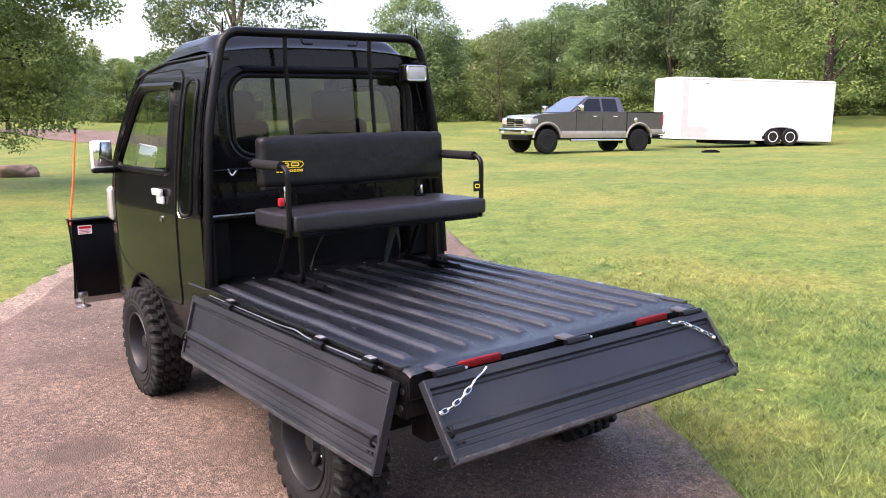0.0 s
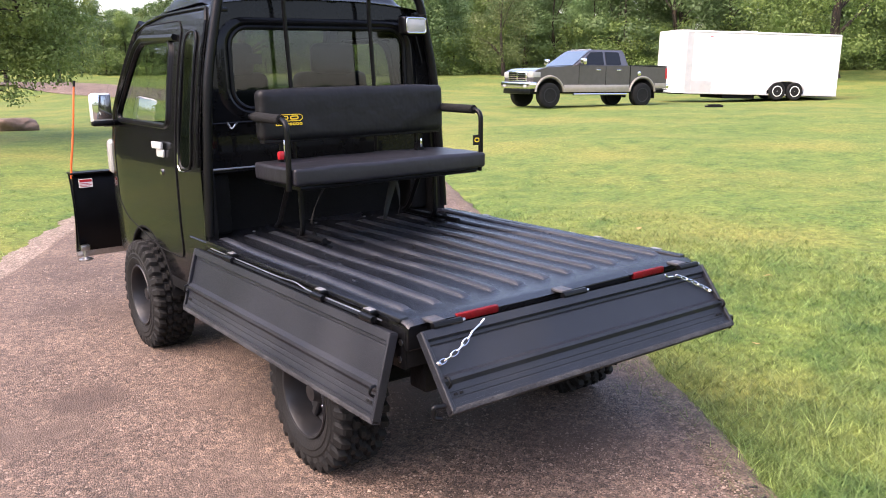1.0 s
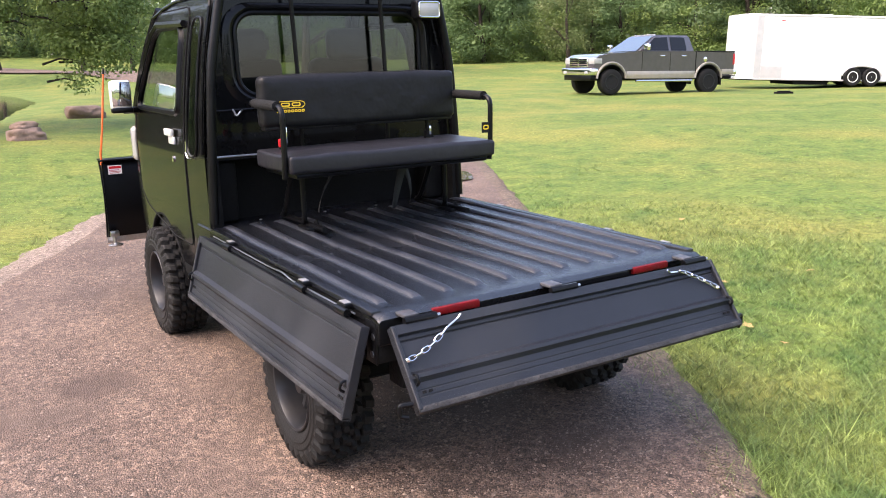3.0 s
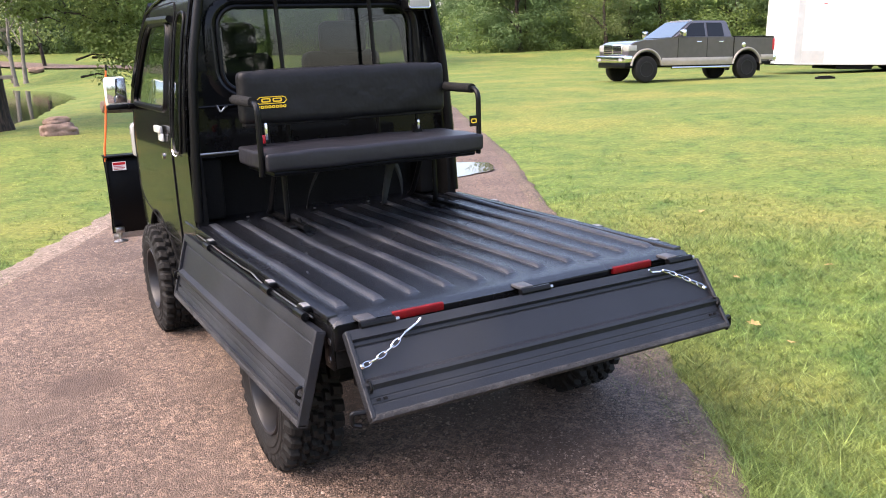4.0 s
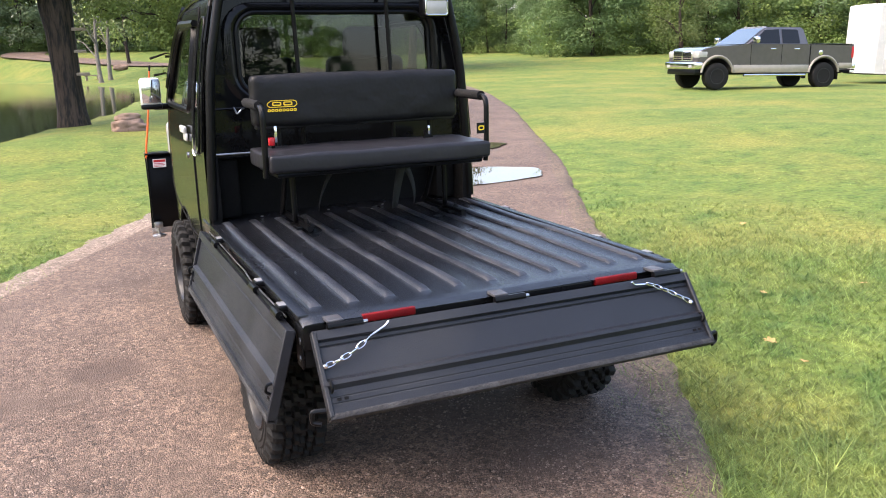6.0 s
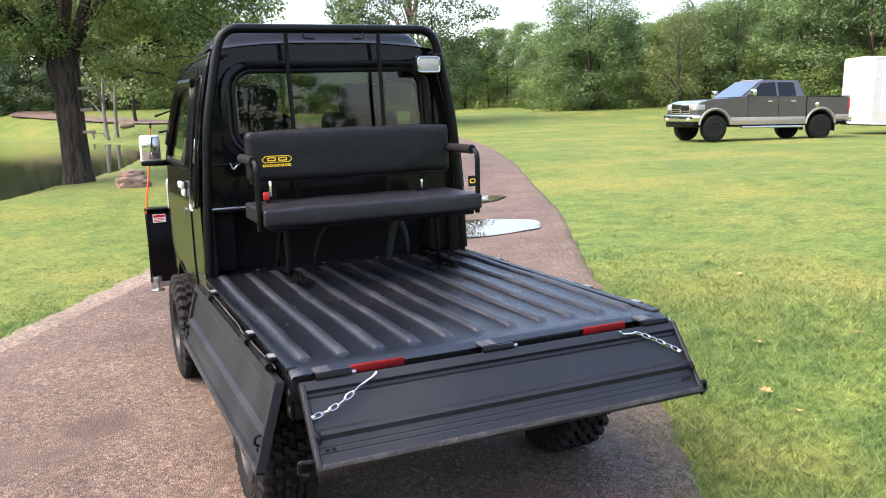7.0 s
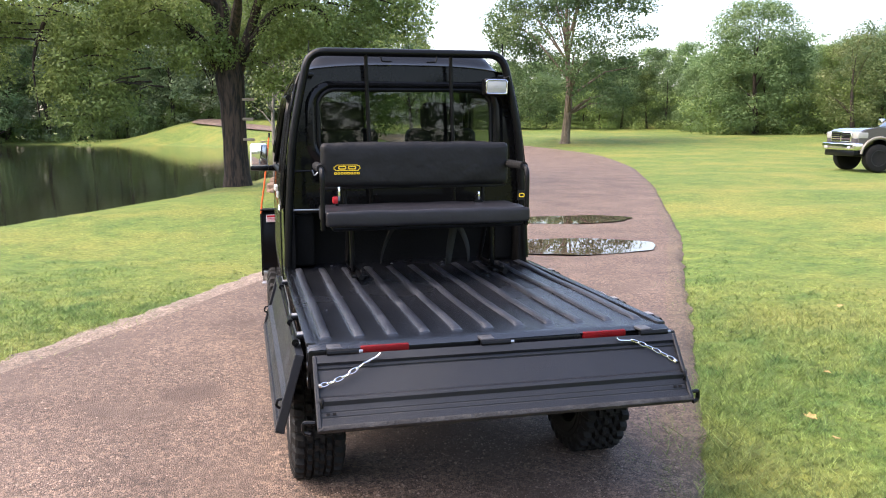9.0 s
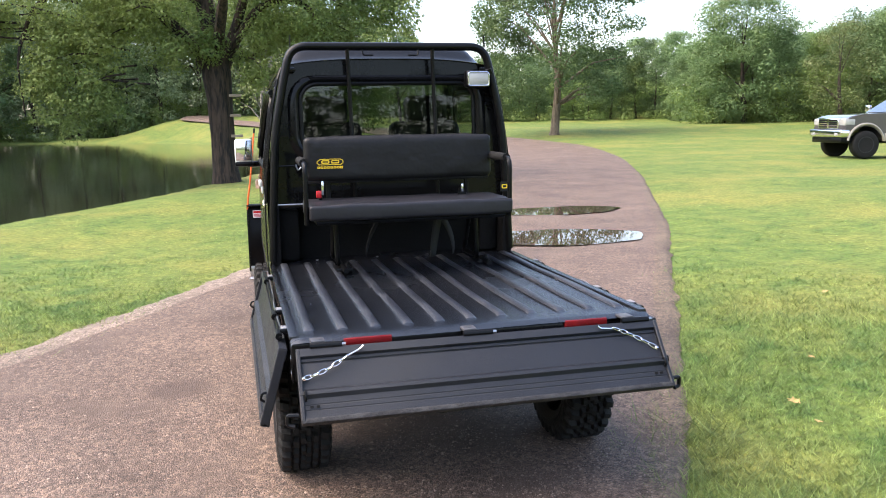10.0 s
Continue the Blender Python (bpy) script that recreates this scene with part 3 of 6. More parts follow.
def soft_poly(poly, r):
    pts = arc([(p[0], p[1], 0) for p in poly] + [(poly[0][0], poly[0][1], 0), (poly[1][0], poly[1][1], 0)], r, 4)
    return [(p.x, p.y) for p in pts[1:-1]]


GLASS_EDGE = soft_poly(DOOR_GLASS, 0.06)
for sign in (-1, 1):
    hole = lambda v, z: math.hypot(v - ARCH[0], z - ARCH[1]) < ARCH[2]
    side_skin("side_panel", sign, lambda v, z: not hole(v, z) and not in_poly(DOOR, v, z), PAINT, truck)
    door = side_skin("door", sign, lambda v, z: not hole(v, z) and in_poly(DOOR, v, z) and not in_poly(GLASS_EDGE, v, z), PAINT, truck, "glossy black cab door reflecting the lawn", 0.003)
    glass_on_side("door_glass", sign, GLASS_EDGE, door, CLEAR, -0.004, "clear side window")
    strip_on_side("window_seal", sign, GLASS_EDGE, 0.017, BLACK_SATIN, door, 0.001, True)
    strip_on_side("door_seam", sign, soft_poly(DOOR, 0.05), 0.0035, CHASSIS, door, 0.003, True)
    # wind visor over the window
    strip_on_side("wind_visor", sign, [(2.12, 1.74), (2.66, 1.755), (2.75, 1.71), (3.02, 1.40)], 0.018, BLACK_SATIN, door, 0.014)
    h = bmesh.new()
    box(h, sign * 0.722, sign * 0.744, 2.215, 2.345, 1.178, 1.214, 0.006)
    handle = part("door_handle", h, HANDLE, door, "chrome door handle")
    h = bmesh.new()
    box(h, sign * 0.718, sign * 0.732, 2.21, 2.31, 1.135, 1.176, 0.005)
    part("handle_plate", h, HANDLE, door, "chrome handle plate")
    part("lock", lathe(bmesh.new(), [(0.016, 0.0), (0.016, 0.008), (0.007, 0.010)], 14, pose(sign * 0.719, 2.275, 1.055, 0, 0, 0 if sign > 0 else 180)), CHROME, door, "chrome door lock")
    # narrow quarter window behind the door
    quarter = soft_poly([(1.83, 1.10), (1.83, 1.76), (1.99, 1.76), (2.0, 1.10)], 0.07)
    q = glass_on_side("quarter_window", sign, quarter, truck, TINT, 0.006, "narrow dark quarter window")
    strip_on_side("trim_strip", sign, quarter, 0.006, BLACK_SATIN, q, 0.006, True)
    strip_on_side("chrome_clip", sign, [(2.0, 1.17), (2.0, 1.11), (1.97, 1.085), (1.90, 1.085)], 0.0045, CHROME, q, 0.012)
    # rain gutter above the door
    strip_on_side("rain_gutter", sign, [(1.74, 1.12), (1.745, 1.80), (1.80, 1.865), (2.4, 1.865), (2.62, 1.842), (2.80, 1.80)], 0.008, PAINT, truck, 0.006)
    # wheel arch lip
    lip = [(ARCH[0] + ARCH[2] * math.cos(a), ARCH[1] + ARCH[2] * math.sin(a)) for a in np.linspace(radians(20), radians(168), 22)]
    strip_on_side("wheel_arch_lip", sign, lip, 0.010, CHASSIS, truck, -0.004)
    b = bmesh.new()
    for i in range(20):
        a0, a1 = radians(15 + i * 8), radians(23 + i * 8)
        p = [bm_v for bm_v in (b.verts.new((sign * u, ARCH[0] + 0.372 * math.cos(a), ARCH[1] + 0.372 * math.sin(a))) for a, u in ((a0, 0.71), (a1, 0.71), (a1, 0.40), (a0, 0.40)))]
        b.faces.new(p)
    part("wheel_housing", b, CHASSIS, truck)
    # sill below the door
    b = bmesh.new()
    box(b, sign * 0.62, sign * 0.70, 1.72, 2.36, 0.42, 0.52, 0.012)
    part("sill", b, CHASSIS, truck)

# roof: a broad shoulder with a raised centre
def roof_z(u, v):
    e = roof_edge(v)
    w = cab_w(e, v)
    f = abs(u) / w
    z = e + 0.035 * (1 - f ** 3)
    rise = smooth(0.60, 0.50, abs(u)) * smooth(1.80, 1.97, v) * (1 - smooth(2.35, 2.76, v))
    return float(z + 0.085 * rise)


b = bmesh.new()
grid = []
for i in range(46):
    v = 1.76 + i * 1.04 / 45
    w = cab_w(roof_edge(v), v)
    grid.append([b.verts.new((w * (2 * j / 40 - 1), v, roof_z(w * (2 * j / 40 - 1), v))) for j in range(41)])
for A, B in zip(grid, grid[1:]):
    for j in range(40):
        b.faces.new((A[j], A[j + 1], B[j + 1], B[j]))
roof = part("roof", b, PAINT, truck, "raised glossy black cab roof", angle=60)

# front: nose panel, windscreen, bumper, lamps
b = bmesh.new()
rows = []
for z in np.linspace(0.44, 1.27, 22):
    rows.append([b.verts.new((u * cab_w(z, nose_v(z)), nose_v(z) + 0.04 * (1 - abs(u) ** 3), z)) for u in np.linspace(-1, 1, 21)])
for A, B in zip(rows, rows[1:]):
    for j in range(20):
        b.faces.new((A[j], A[j + 1], B[j + 1], B[j]))
part("nose_panel", b, PAINT, truck)
b = bmesh.new()
rows = []
for z in np.linspace(1.27, 1.83, 12):
    rows.append([b.verts.new((u * (cab_w(z, nose_v(z)) - 0.03), nose_v(z) + 0.05 * (1 - abs(u) ** 3), z)) for u in np.linspace(-1, 1, 17)])
for A, B in zip(rows, rows[1:]):
    for j in range(16):
        b.faces.new((A[j], A[j + 1], B[j + 1], B[j]))
part("windscreen", b, CLEAR, truck, "clear windscreen").visible_shadow = False
for sign in (-1, 1):
    b = tube(bmesh.new(), [(sign * (cab_w(z, nose_v(z)) - 0.015), nose_v(z), z) for z in np.linspace(1.26, 1.84, 12)], 0.03, 8)
    part("windscreen_pillar", b, PAINT, truck)
    b = bmesh.new()
    box(b, sign * 0.42, sign * 0.708, 3.29, 3.385, 0.95, 1.17, 0.03, 3)
    part("headlight", b, LENS, truck, "clear white headlight")
boxed("front_bumper", BLACK_SATIN, truck, -0.66, 0.66, 3.30, 3.43, 0.44, 0.62, 0.03)

# cab back wall with the window opening
WIN = rounded(-0.505, 0.505, 1.385, 1.775, 0.10, 8)
SUR = rounded(-0.578, 0.578, 1.335, 1.822, 0.15, 8)


def back(p, q, depth):
    return (p, 1.77 + depth + 0.04 * max(0.0, q - 1.5), q)


def outer_edge():
    zs = list(np.linspace(1.08, 1.875, 17))
    L = [(cab_w(z) - 0.004, z) for z in zs]
    top = [(u, roof_z(u, 1.765)) for u in np.linspace(0.56, -0.56, 15)]
    return L + top + [(-p, z) for p, z in L[::-1]]


def plate_with_hole(bm, outer, hole, f, depth):
    """Fills between an outline and a hole."""
    es = []
    for loop in (outer, hole):
        vs = [bm.verts.new(f(p, q, depth)) for p, q in loop]
        es += [bm.edges.new((vs[i], vs[(i + 1) % len(vs)])) for i in range(len(vs))]
    bmesh.ops.triangle_fill(bm, use_beauty=True, edges=es)
    return bm


cab_back = part("cab_back", plate_with_hole(bmesh.new(), outer_edge(), SUR, back, 0.0), PAINT, truck, "black rear cab wall", smooth=False)
b = bmesh.new()
mid = rounded(-0.545, 0.545, 1.36, 1.80, 0.13, 8)
ring(b, SUR, mid, back, 0.0, -0.016)
mid2 = rounded(-0.527, 0.527, 1.37, 1.79, 0.115, 8)
ring(b, mid, mid2, back, -0.016, -0.012)
ring(b, mid2, WIN, back, -0.012, 0.012)
bmesh.ops.remove_doubles(b, verts=b.verts, dist=0.0005)
part("window_surround", b, PAINT, cab_back, "moulded black surround", angle=50)
seal = tube(bmesh.new(), [back(p, q, 0.004) for p, q in WIN], 0.012, 8, True)
part("window_seal", seal, BLACK_SATIN, cab_back)
b = bmesh.new()
b.faces.new([b.verts.new(back(p, q, 0.014)) for p, q in WIN])
g = part("rear_window", b, TINT, cab_back, "dark tinted rear window", smooth=False)
g.visible_shadow = False
boxed("sticker", WEBBING, cab_back, -0.42, -0.33, 1.80, 1.801, 1.60, 1.65, 0)
# crease and catch on the lower back wall
part("crease", tube(bmesh.new(), [(-0.66, 1.768, 1.318), (-0.40, 1.768, 1.322)], 0.006, 6), PAINT, cab_back)
for sign in (-1, 1):
    b = tube(bmesh.new(), arc([(sign * 0.548, 1.765, 1.325), (sign * 0.538, 1.74, 1.29), (sign * 0.520, 1.735, 1.315), (sign * 0.50, 1.765, 1.318)], 0.02), 0.0045, 6)
    part("gate_catch", b, STEEL, truck, "bare steel gate catch")

# cab inside
boxed("cab_floor", INTERIOR, truck, -0.68, 0.68, 1.80, 3.28, 0.60, 0.66, 0)
boxed("dashboard", INTERIOR, truck, -0.66, 0.66, 2.98, 3.20, 0.95, 1.25, 0.04)
for x in (-0.32, 0.32):
    b = box(bmesh.new(), x - 0.23, x + 0.23, 2.22, 2.36, 0.95, 1.56, 0.05, 3)
    st = part("driver_seat", b, INTERIOR, truck, "dark cloth cab seat")
    part("headrest", box(bmesh.new(), x - 0.14, x + 0.14, 2.20, 2.30, 1.54, 1.72, 0.045, 3), INTERIOR, st)
    part("seat_base", box(bmesh.new(), x - 0.23, x + 0.23, 2.30, 2.78, 0.80, 0.97, 0.05, 3), INTERIOR, st)
tb = [(0.32 + 0.17 * math.cos(a), 2.80 + 0.08 * math.sin(a), 1.22 + 0.15 * math.sin(a)) for a in np.linspace(0, 2 * math.pi, 25)[:-1]]
part("steering_wheel", tube(bmesh.new(), tb, 0.014, 8, True), INTERIOR, truck)

# door mirrors
for sign in (-1, 1):
    b = box(bmesh.new(), sign * 0.757, sign * 0.877, 2.955, 3.01, 1.283, 1.460, 0.02, 3)
    mir = part("side_mirror", b, HANDLE, truck, "bright chromed door mirror")
    part("mirror_glass", box(bmesh.new(), sign * 0.764, sign * 0.869, 2.949, 2.957, 1.312, 1.452, 0.003), MIRROR, mir)
    part("mirror_foot", box(bmesh.new(), sign * 0.755, sign * 0.877, 2.945, 3.0, 1.272, 1.304, 0.01), BLACK_SATIN, mir)
    part("mirror_arm", tube(bmesh.new(), [(sign * 0.70, 3.03, 1.285), (sign * 0.80, 3.0, 1.285)], 0.02, 8), BLACK_SATIN, mir)

# guard frame over the cab back
leg = [(-0.70, 1.71, 0.79), (-0.685, 1.71, 1.10), (-0.655, 1.71, 1.52), (-0.597, 1.71, 1.80), (-0.555, 1.71, 1.975), (0.555, 1.71, 1.975), (0.597, 1.71, 1.80), (0.655, 1.71, 1.52), (0.685, 1.71, 1.10), (0.70, 1.71, 0.79)]
guard = part("guard_frame", tube(bmesh.new(), arc(leg, 0.11, 6), 0.027, 12, flat=0.85), BLACK_SATIN, truck, "satin black tubular headache rack")
for u in (-0.243, 0.243):
    part("upright_bar", tube(bmesh.new(), [(u, 1.70, 1.96), (u + 0.004, 1.715, 1.87), (u + 0.012, 1.70, 1.5), (u + 0.02, 1.71, 1.12)], 0.011, 8), BLACK_SATIN, guard)
for sign in (-1, 1):
    part("rope_hook", tube(bmesh.new(), arc([(sign * 0.16, 1.69, 1.955), (sign * 0.155, 1.685, 1.925), (sign * 0.10, 1.685, 1.925)], 0.012), 0.005, 6), BLACK_SATIN, guard)
    part("prong", tube(bmesh.new(), [(sign * 0.556, 1.71, 1.97), (sign * 0.552, 1.71, 2.035)], [0.005, 0.003], 6), BLACK_SATIN, guard)
    part("gusset", box(bmesh.new(), sign * 0.53, sign * 0.60, 1.705, 1.735, 1.84, 1.86, 0.004), BLACK_SATIN, guard)
lamp = part("work_lamp", box(bmesh.new(), 0.432, 0.572, 1.655, 1.725, 1.742, 1.838, 0.014, 3), BLACK_SATIN, truck, "rectangular work lamp with clear lens")
part("lens", box(bmesh.new(), 0.443, 0.561, 1.645, 1.657, 1.755, 1.824, 0.005), LENS, lamp, "ribbed clear lens")
part("bezel", tube(bmesh.new(), [(p, 1.648, q) for p, q in rounded(0.441, 0.563, 1.752, 1.827, 0.012)], 0.005, 6, True), CHROME, lamp)
part("bracket", tube(bmesh.new(), [(0.57, 1.69, 1.85), (0.60, 1.71, 1.80)], 0.02, 8), BLACK_SATIN, lamp)

# cargo bed
RIBS = [-0.645 + 0.1285 * i for i in range(11)]
b = bmesh.new()
us = sorted({round(x, 4) for r in RIBS for x in (r - 0.029, r - 0.025, r - 0.02, r - 0.016, r - 0.011, r + 0.011, r + 0.016, r + 0.02, r + 0.025, r + 0.029)} | {-0.722, -0.715, 0.715, 0.722})
vs_ = [-0.028, -0.02, 0.0, 0.055, 0.08, 0.095, 0.11, 0.125] + list(np.linspace(0.2, 1.62, 30)) + [1.66, 1.69, 1.72, 1.93]
rows = []
for v in vs_:
    row = []
    for u in us:
        a = min(abs(u - r) for r in RIBS)
        e = float(smooth(0.075, 0.125, v)) * (1 - float(smooth(1.66, 1.72, v)))
        z = 0.766 + 0.015 * (1 - float(smooth(0.011, 0.027, a))) * e + 0.002 * math.sin(v * 7 + u * 5)
        z -= 0.012 * float(smooth(0.0, -0.028, v)) + 0.01 * float(smooth(0.712, 0.722, abs(u)))
        row.append(b.verts.new((u, v, z)))
    rows.append(row)
for A, B in zip(rows, rows[1:]):
    for j in range(len(us) - 1):
        b.faces.new((A[j], A[j + 1], B[j + 1], B[j]))
bed = part("bed_floor", b, BED, truck, "ribbed black bed liner with paler rib tops", angle=50)
# rib tops and upper flanks get the paler, rougher liner material
bed.data.materials.append(BED_PALE)
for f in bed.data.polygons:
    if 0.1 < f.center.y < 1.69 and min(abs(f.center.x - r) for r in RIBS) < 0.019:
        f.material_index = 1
# scuffs and a welded seam along the outer ribs
for x, v0, v1 in ((-0.705, 0.34, 0.62), (-0.70, 0.70, 1.02), (-0.702, 1.10, 1.38), (-0.698, 1.44, 1.62), (-0.596, 0.50, 0.53), (-0.512, 0.42, 0.45), (-0.505, 0.78, 0.81), (-0.52, 1.20, 1.23), (0.70, 0.9, 1.2)):
    k = max(2, int((v1 - v0) / 0.04))
    part("scuff", tube(bmesh.new(), [(x + 0.006 * math.sin(7 * i + v0 * 9), v0 + (v1 - v0) * i / k, 0.7685 if abs(x) > 0.65 else 0.781) for i in range(k + 1)], 0.0035, 6), BED_PALE, bed, "pale scuff in the liner")
boxed("bed_sill", PAINT, truck, -0.72, 0.72, -0.018, 0.05, 0.665, 0.752, 0.006)
for sign in (-1, 1):
    x0, x1 = sorted((sign * 0.665, sign * 0.718))
    boxed("bed_side_rail", PAINT, truck, x0, x1, 0.05, 1.74, 0.66, 0.755, 0.006)
    x0, x1 = sorted((sign * 0.69, sign * 0.725))
    # raised joint strip along the bed edge
    part("edge_strip", box(bmesh.new(), x0, x1, 0.02, 1.70, 0.757, 0.772, 0.003), BED, truck)
boxed("front_ledge", PAINT, truck, -0.70, 0.70, 1.745, 1.80, 1.082, 1.106, 0.006, "pale-edged ledge")
part("ledge_edge", tube(bmesh.new(), [(-0.70, 1.744, 1.102), (0.70, 1.744, 1.102)], 0.005, 6), STEEL, truck)
boxed("recess_wall", CHASSIS, truck, -0.70, 0.70, 1.92, 1.95, 0.70, 1.10, 0)
for sign in (-1, 1):
    x0, x1 = sorted((sign * 0.655, sign * 0.708))
    boxed("recess_side", CHASSIS, truck, x0, x1, 1.70, 1.95, 0.60, 1.10, 0.008)
    x0, x1 = sorted((sign * 0.54, sign * 0.655))
    boxed("recess_box", CHASSIS, truck, x0, x1, 1.80, 1.93, 0.77, 1.07, 0.02)
for u in (-0.45, -0.1, 0.2, 0.5):
    part("bolt", lathe(bmesh.new(), [(0.008, 0), (0.008, 0.004)], 8, pose(u, 1.76, 0.772, 0, -90, 0)), STEEL, truck)

# gates
def gate(name, m, length, height, label):
    """A pressed gate panel: x along it, s down its face, its inner face turned out."""
    H = height
    prof = [(0, 0), (0.030, 0), (0.036, -0.013), (0.046, -0.013), (0.05, -0.017), (0.054, -0.013), (0.55 * H, -0.013), (0.60 * H, 0.004), (0.645 * H, 0.004), (0.69 * H, -0.008),
            (0.765 * H, -0.008), (0.775 * H, -0.0095), (0.79 * H, -0.008), (0.835 * H, -0.008), (0.845 * H, -0.0095), (0.86 * H, -0.008), (0.915 * H, -0.008), (0.92 * H, -0.001), (0.985 * H, -0.001), (H, -0.006), (H, -0.024), (0.98 * H, -0.03), (0, -0.03)]
    f = lambda s, n, x: m @ Vector((x, n, -s))
    g = part(name, prism(bmesh.new(), prof, f, -length / 2, length / 2), GATE, truck, label, angle=20)
    for sg in (-1, 1):
        b = box(bmesh.new(), sg * (length / 2 - 0.014), sg * (length / 2 + 0.001), -0.032, 0.003, -H + 0.002, -0.002, 0.003, 1, m)
        part("end_cap", b, GATE, g)
        b = bmesh.new()
        for k in range(2):
            box(b, sg * (length / 2 - 0.045 - 0.022 * k), sg * (length / 2 - 0.033 - 0.022 * k), -0.006, -0.0035, -0.82 * H, -0.79 * H, 0, 1, m)
        part("slot", b, CHASSIS, g)
        b = tube(bmesh.new(), [m @ Vector(p) for p in arc([(sg * (length / 2 - 0.02), 0.004, -0.60 * H), (sg * (length / 2 - 0.02), 0.02, -0.62 * H), (sg * (length / 2 - 0.02), 0.02, -0.70 * H), (sg * (length / 2 - 0.02), 0.002, -0.72 * H)], 0.008)], 0.005, 6)
        part("latch_loop", b, BLACK_SATIN, g)
    lip = box(bmesh.new(), -length / 2, length / 2, -0.034, 0.0015, -H - 0.006, -H + 0.013, 0.004, 2, m)
    part("rubber_lip", lip, WORN_EDGE, g, "scuffed rubber edge")
    return g


def face_matrix(o, x, n):
    """Columns: along, out of the face, up the face."""
    x, n = Vector(x).normalized(), Vector(n).normalized()
    z = n.cross(x)
    return Matrix(((x.x, n.x, z.x, o[0]), (x.y, n.y, z.y, o[1]), (x.z, n.z, z.z, o[2]), (0, 0, 0, 1)))


tailgate = gate("tailgate", face_matrix((0.004, -0.075, 0.747), (1, 0, 0), (0, -0.798, 0.602)), 1.425, 0.272, "lowered black tailgate with chains")
gate("side_gate", face_matrix((-0.763, 0.885, 0.733), (0, -1, 0), (-0.962, 0, 0.273)), 1.74, 0.30, "lowered black bed side gate")
gate("side_gate", face_matrix((0.763, 0.885, 0.733), (0, 1, 0), (0.962, 0, 0.273)), 1.74, 0.30, "lowered black bed side gate")

# hinges, torsion rods and reflectors
for sign in (-1, 1):
    for v in (1.36, 0.53, 0.185):
        b = box(bmesh.new(), sign * 0.715, sign * 0.752, v - 0.028, v + 0.028, 0.748, 0.7685, 0.004)
        hg = part("side_hinge", b, BLACK_SATIN, truck)
        part("hinge_plate", box(bmesh.new(), sign * 0.722, sign * 0.748, v - 0.022, v + 0.022, 0.7682, 0.7712, 0.0008), PLATE, hg, "bare metal hinge plate")
        part("hinge_barrel", tube(bmesh.new(), [(sign * 0.757, v - 0.06, 0.748), (sign * 0.757, v + 0.02, 0.748)], 0.014, 10), BLACK_SATIN, hg)
    P = arc([(sign * 0.74, 1.60, 0.752), (sign * 0.742, 0.86, 0.752), (sign * 0.75, 0.70, 0.765), (sign * 0.75, 0.62, 0.752), (sign * 0.742, 0.10, 0.75)], 0.05)
    part("torsion_rod", tube(bmesh.new(), P, 0.003, 6), STEEL, truck, "shiny torsion rod")
    P = arc([(sign * 0.752, 1.60, 0.745), (sign * 0.752, 0.9, 0.744), (sign * 0.752, 0.12, 0.744)], 0.05)
    part("torsion_rod", tube(bmesh.new(), P, 0.006, 6), BLACK_SATIN, truck)
    x0, x1 = sorted((sign * 0.347, sign * 0.529))
    boxed("reflector", REFLECTOR, truck, x0, x1, -0.030, -0.012, 0.733, 0.759, 0.004, "red rear reflector strip")
for u in (-0.627, -0.05, 0.60):
    hg = part("tailgate_hinge", box(bmesh.new(), u - 0.026, u + 0.026, -0.064, -0.004, 0.757, 0.768, 0.003), HINGE_GREY, truck, "grey hinge plate")
    part("hinge_barrel", tube(bmesh.new(), [(u - 0.03, -0.068, 0.752), (u + 0.085, -0.068, 0.752)], 0.012, 10), BLACK_SATIN, hg)
    part("hinge_pin", tube(bmesh.new(), [(u + 0.07, -0.068, 0.752), (u + 0.10, -0.068, 0.752)], 0.006, 8), STEEL, hg)


def chain(a, b, sag, count, parent):
    """Links from a to b, hanging by sag, after a straight hook."""
    a, b = Vector(a), Vector(b)
    n = Vector((0, -0.798, 0.602))
    P = [a.lerp(b, t / count) + Vector((0, -0.602, -0.798)) * sag * 4 * (t / count) * (1 - t / count) for t in range(count + 1)]
    for i, (p, q) in enumerate(zip(P, P[1:])):
        t = (q - p).normalized()
        s = (t.cross(n) if i % 2 else n).normalized()
        h = (q - p).length * 0.64
        c = (p + q) / 2 + n * 0.008
        loop = [c + t * (h * math.cos(w) * (1.0 if abs(math.cos(w)) > 0.7 else 0.9)) + s * (0.0078 * math.sin(w)) for w in np.linspace(0, 2 * math.pi, 13)[:-1]]
        part("chain_link", tube(bmesh.new(), loop, 0.0021, 6, True), CHROME, parent)


for sign, low, top in ((-1, (-0.689, -0.138, 0.652), (-0.477, -0.093, 0.735)), (1, (0.692, -0.130, 0.645), (0.470, -0.093, 0.735))):
    low, top = Vector(low), Vector(top)
    mid = top.lerp(low, 0.24)
    if sign > 0:
        mid = mid + Vector((0, 0.012, 0.016))
    part("chain_hook", tube(bmesh.new(), arc([top + Vector((-sign * 0.012, 0.0, 0.012)), top, mid], 0.012), 0.0036, 8), CHROME, tailgate, "chrome chain hook")
    chain(mid, low, 0.012 if sign < 0 else -0.006, 6, tailgate)
    part("chain_bolt", lathe(bmesh.new(), [(0.009, 0), (0.009, 0.008), (0.004, 0.014)], 10, face_matrix(low, (0, -0.798, 0.602), (1, 0, 0))), CHROME, tailgate)

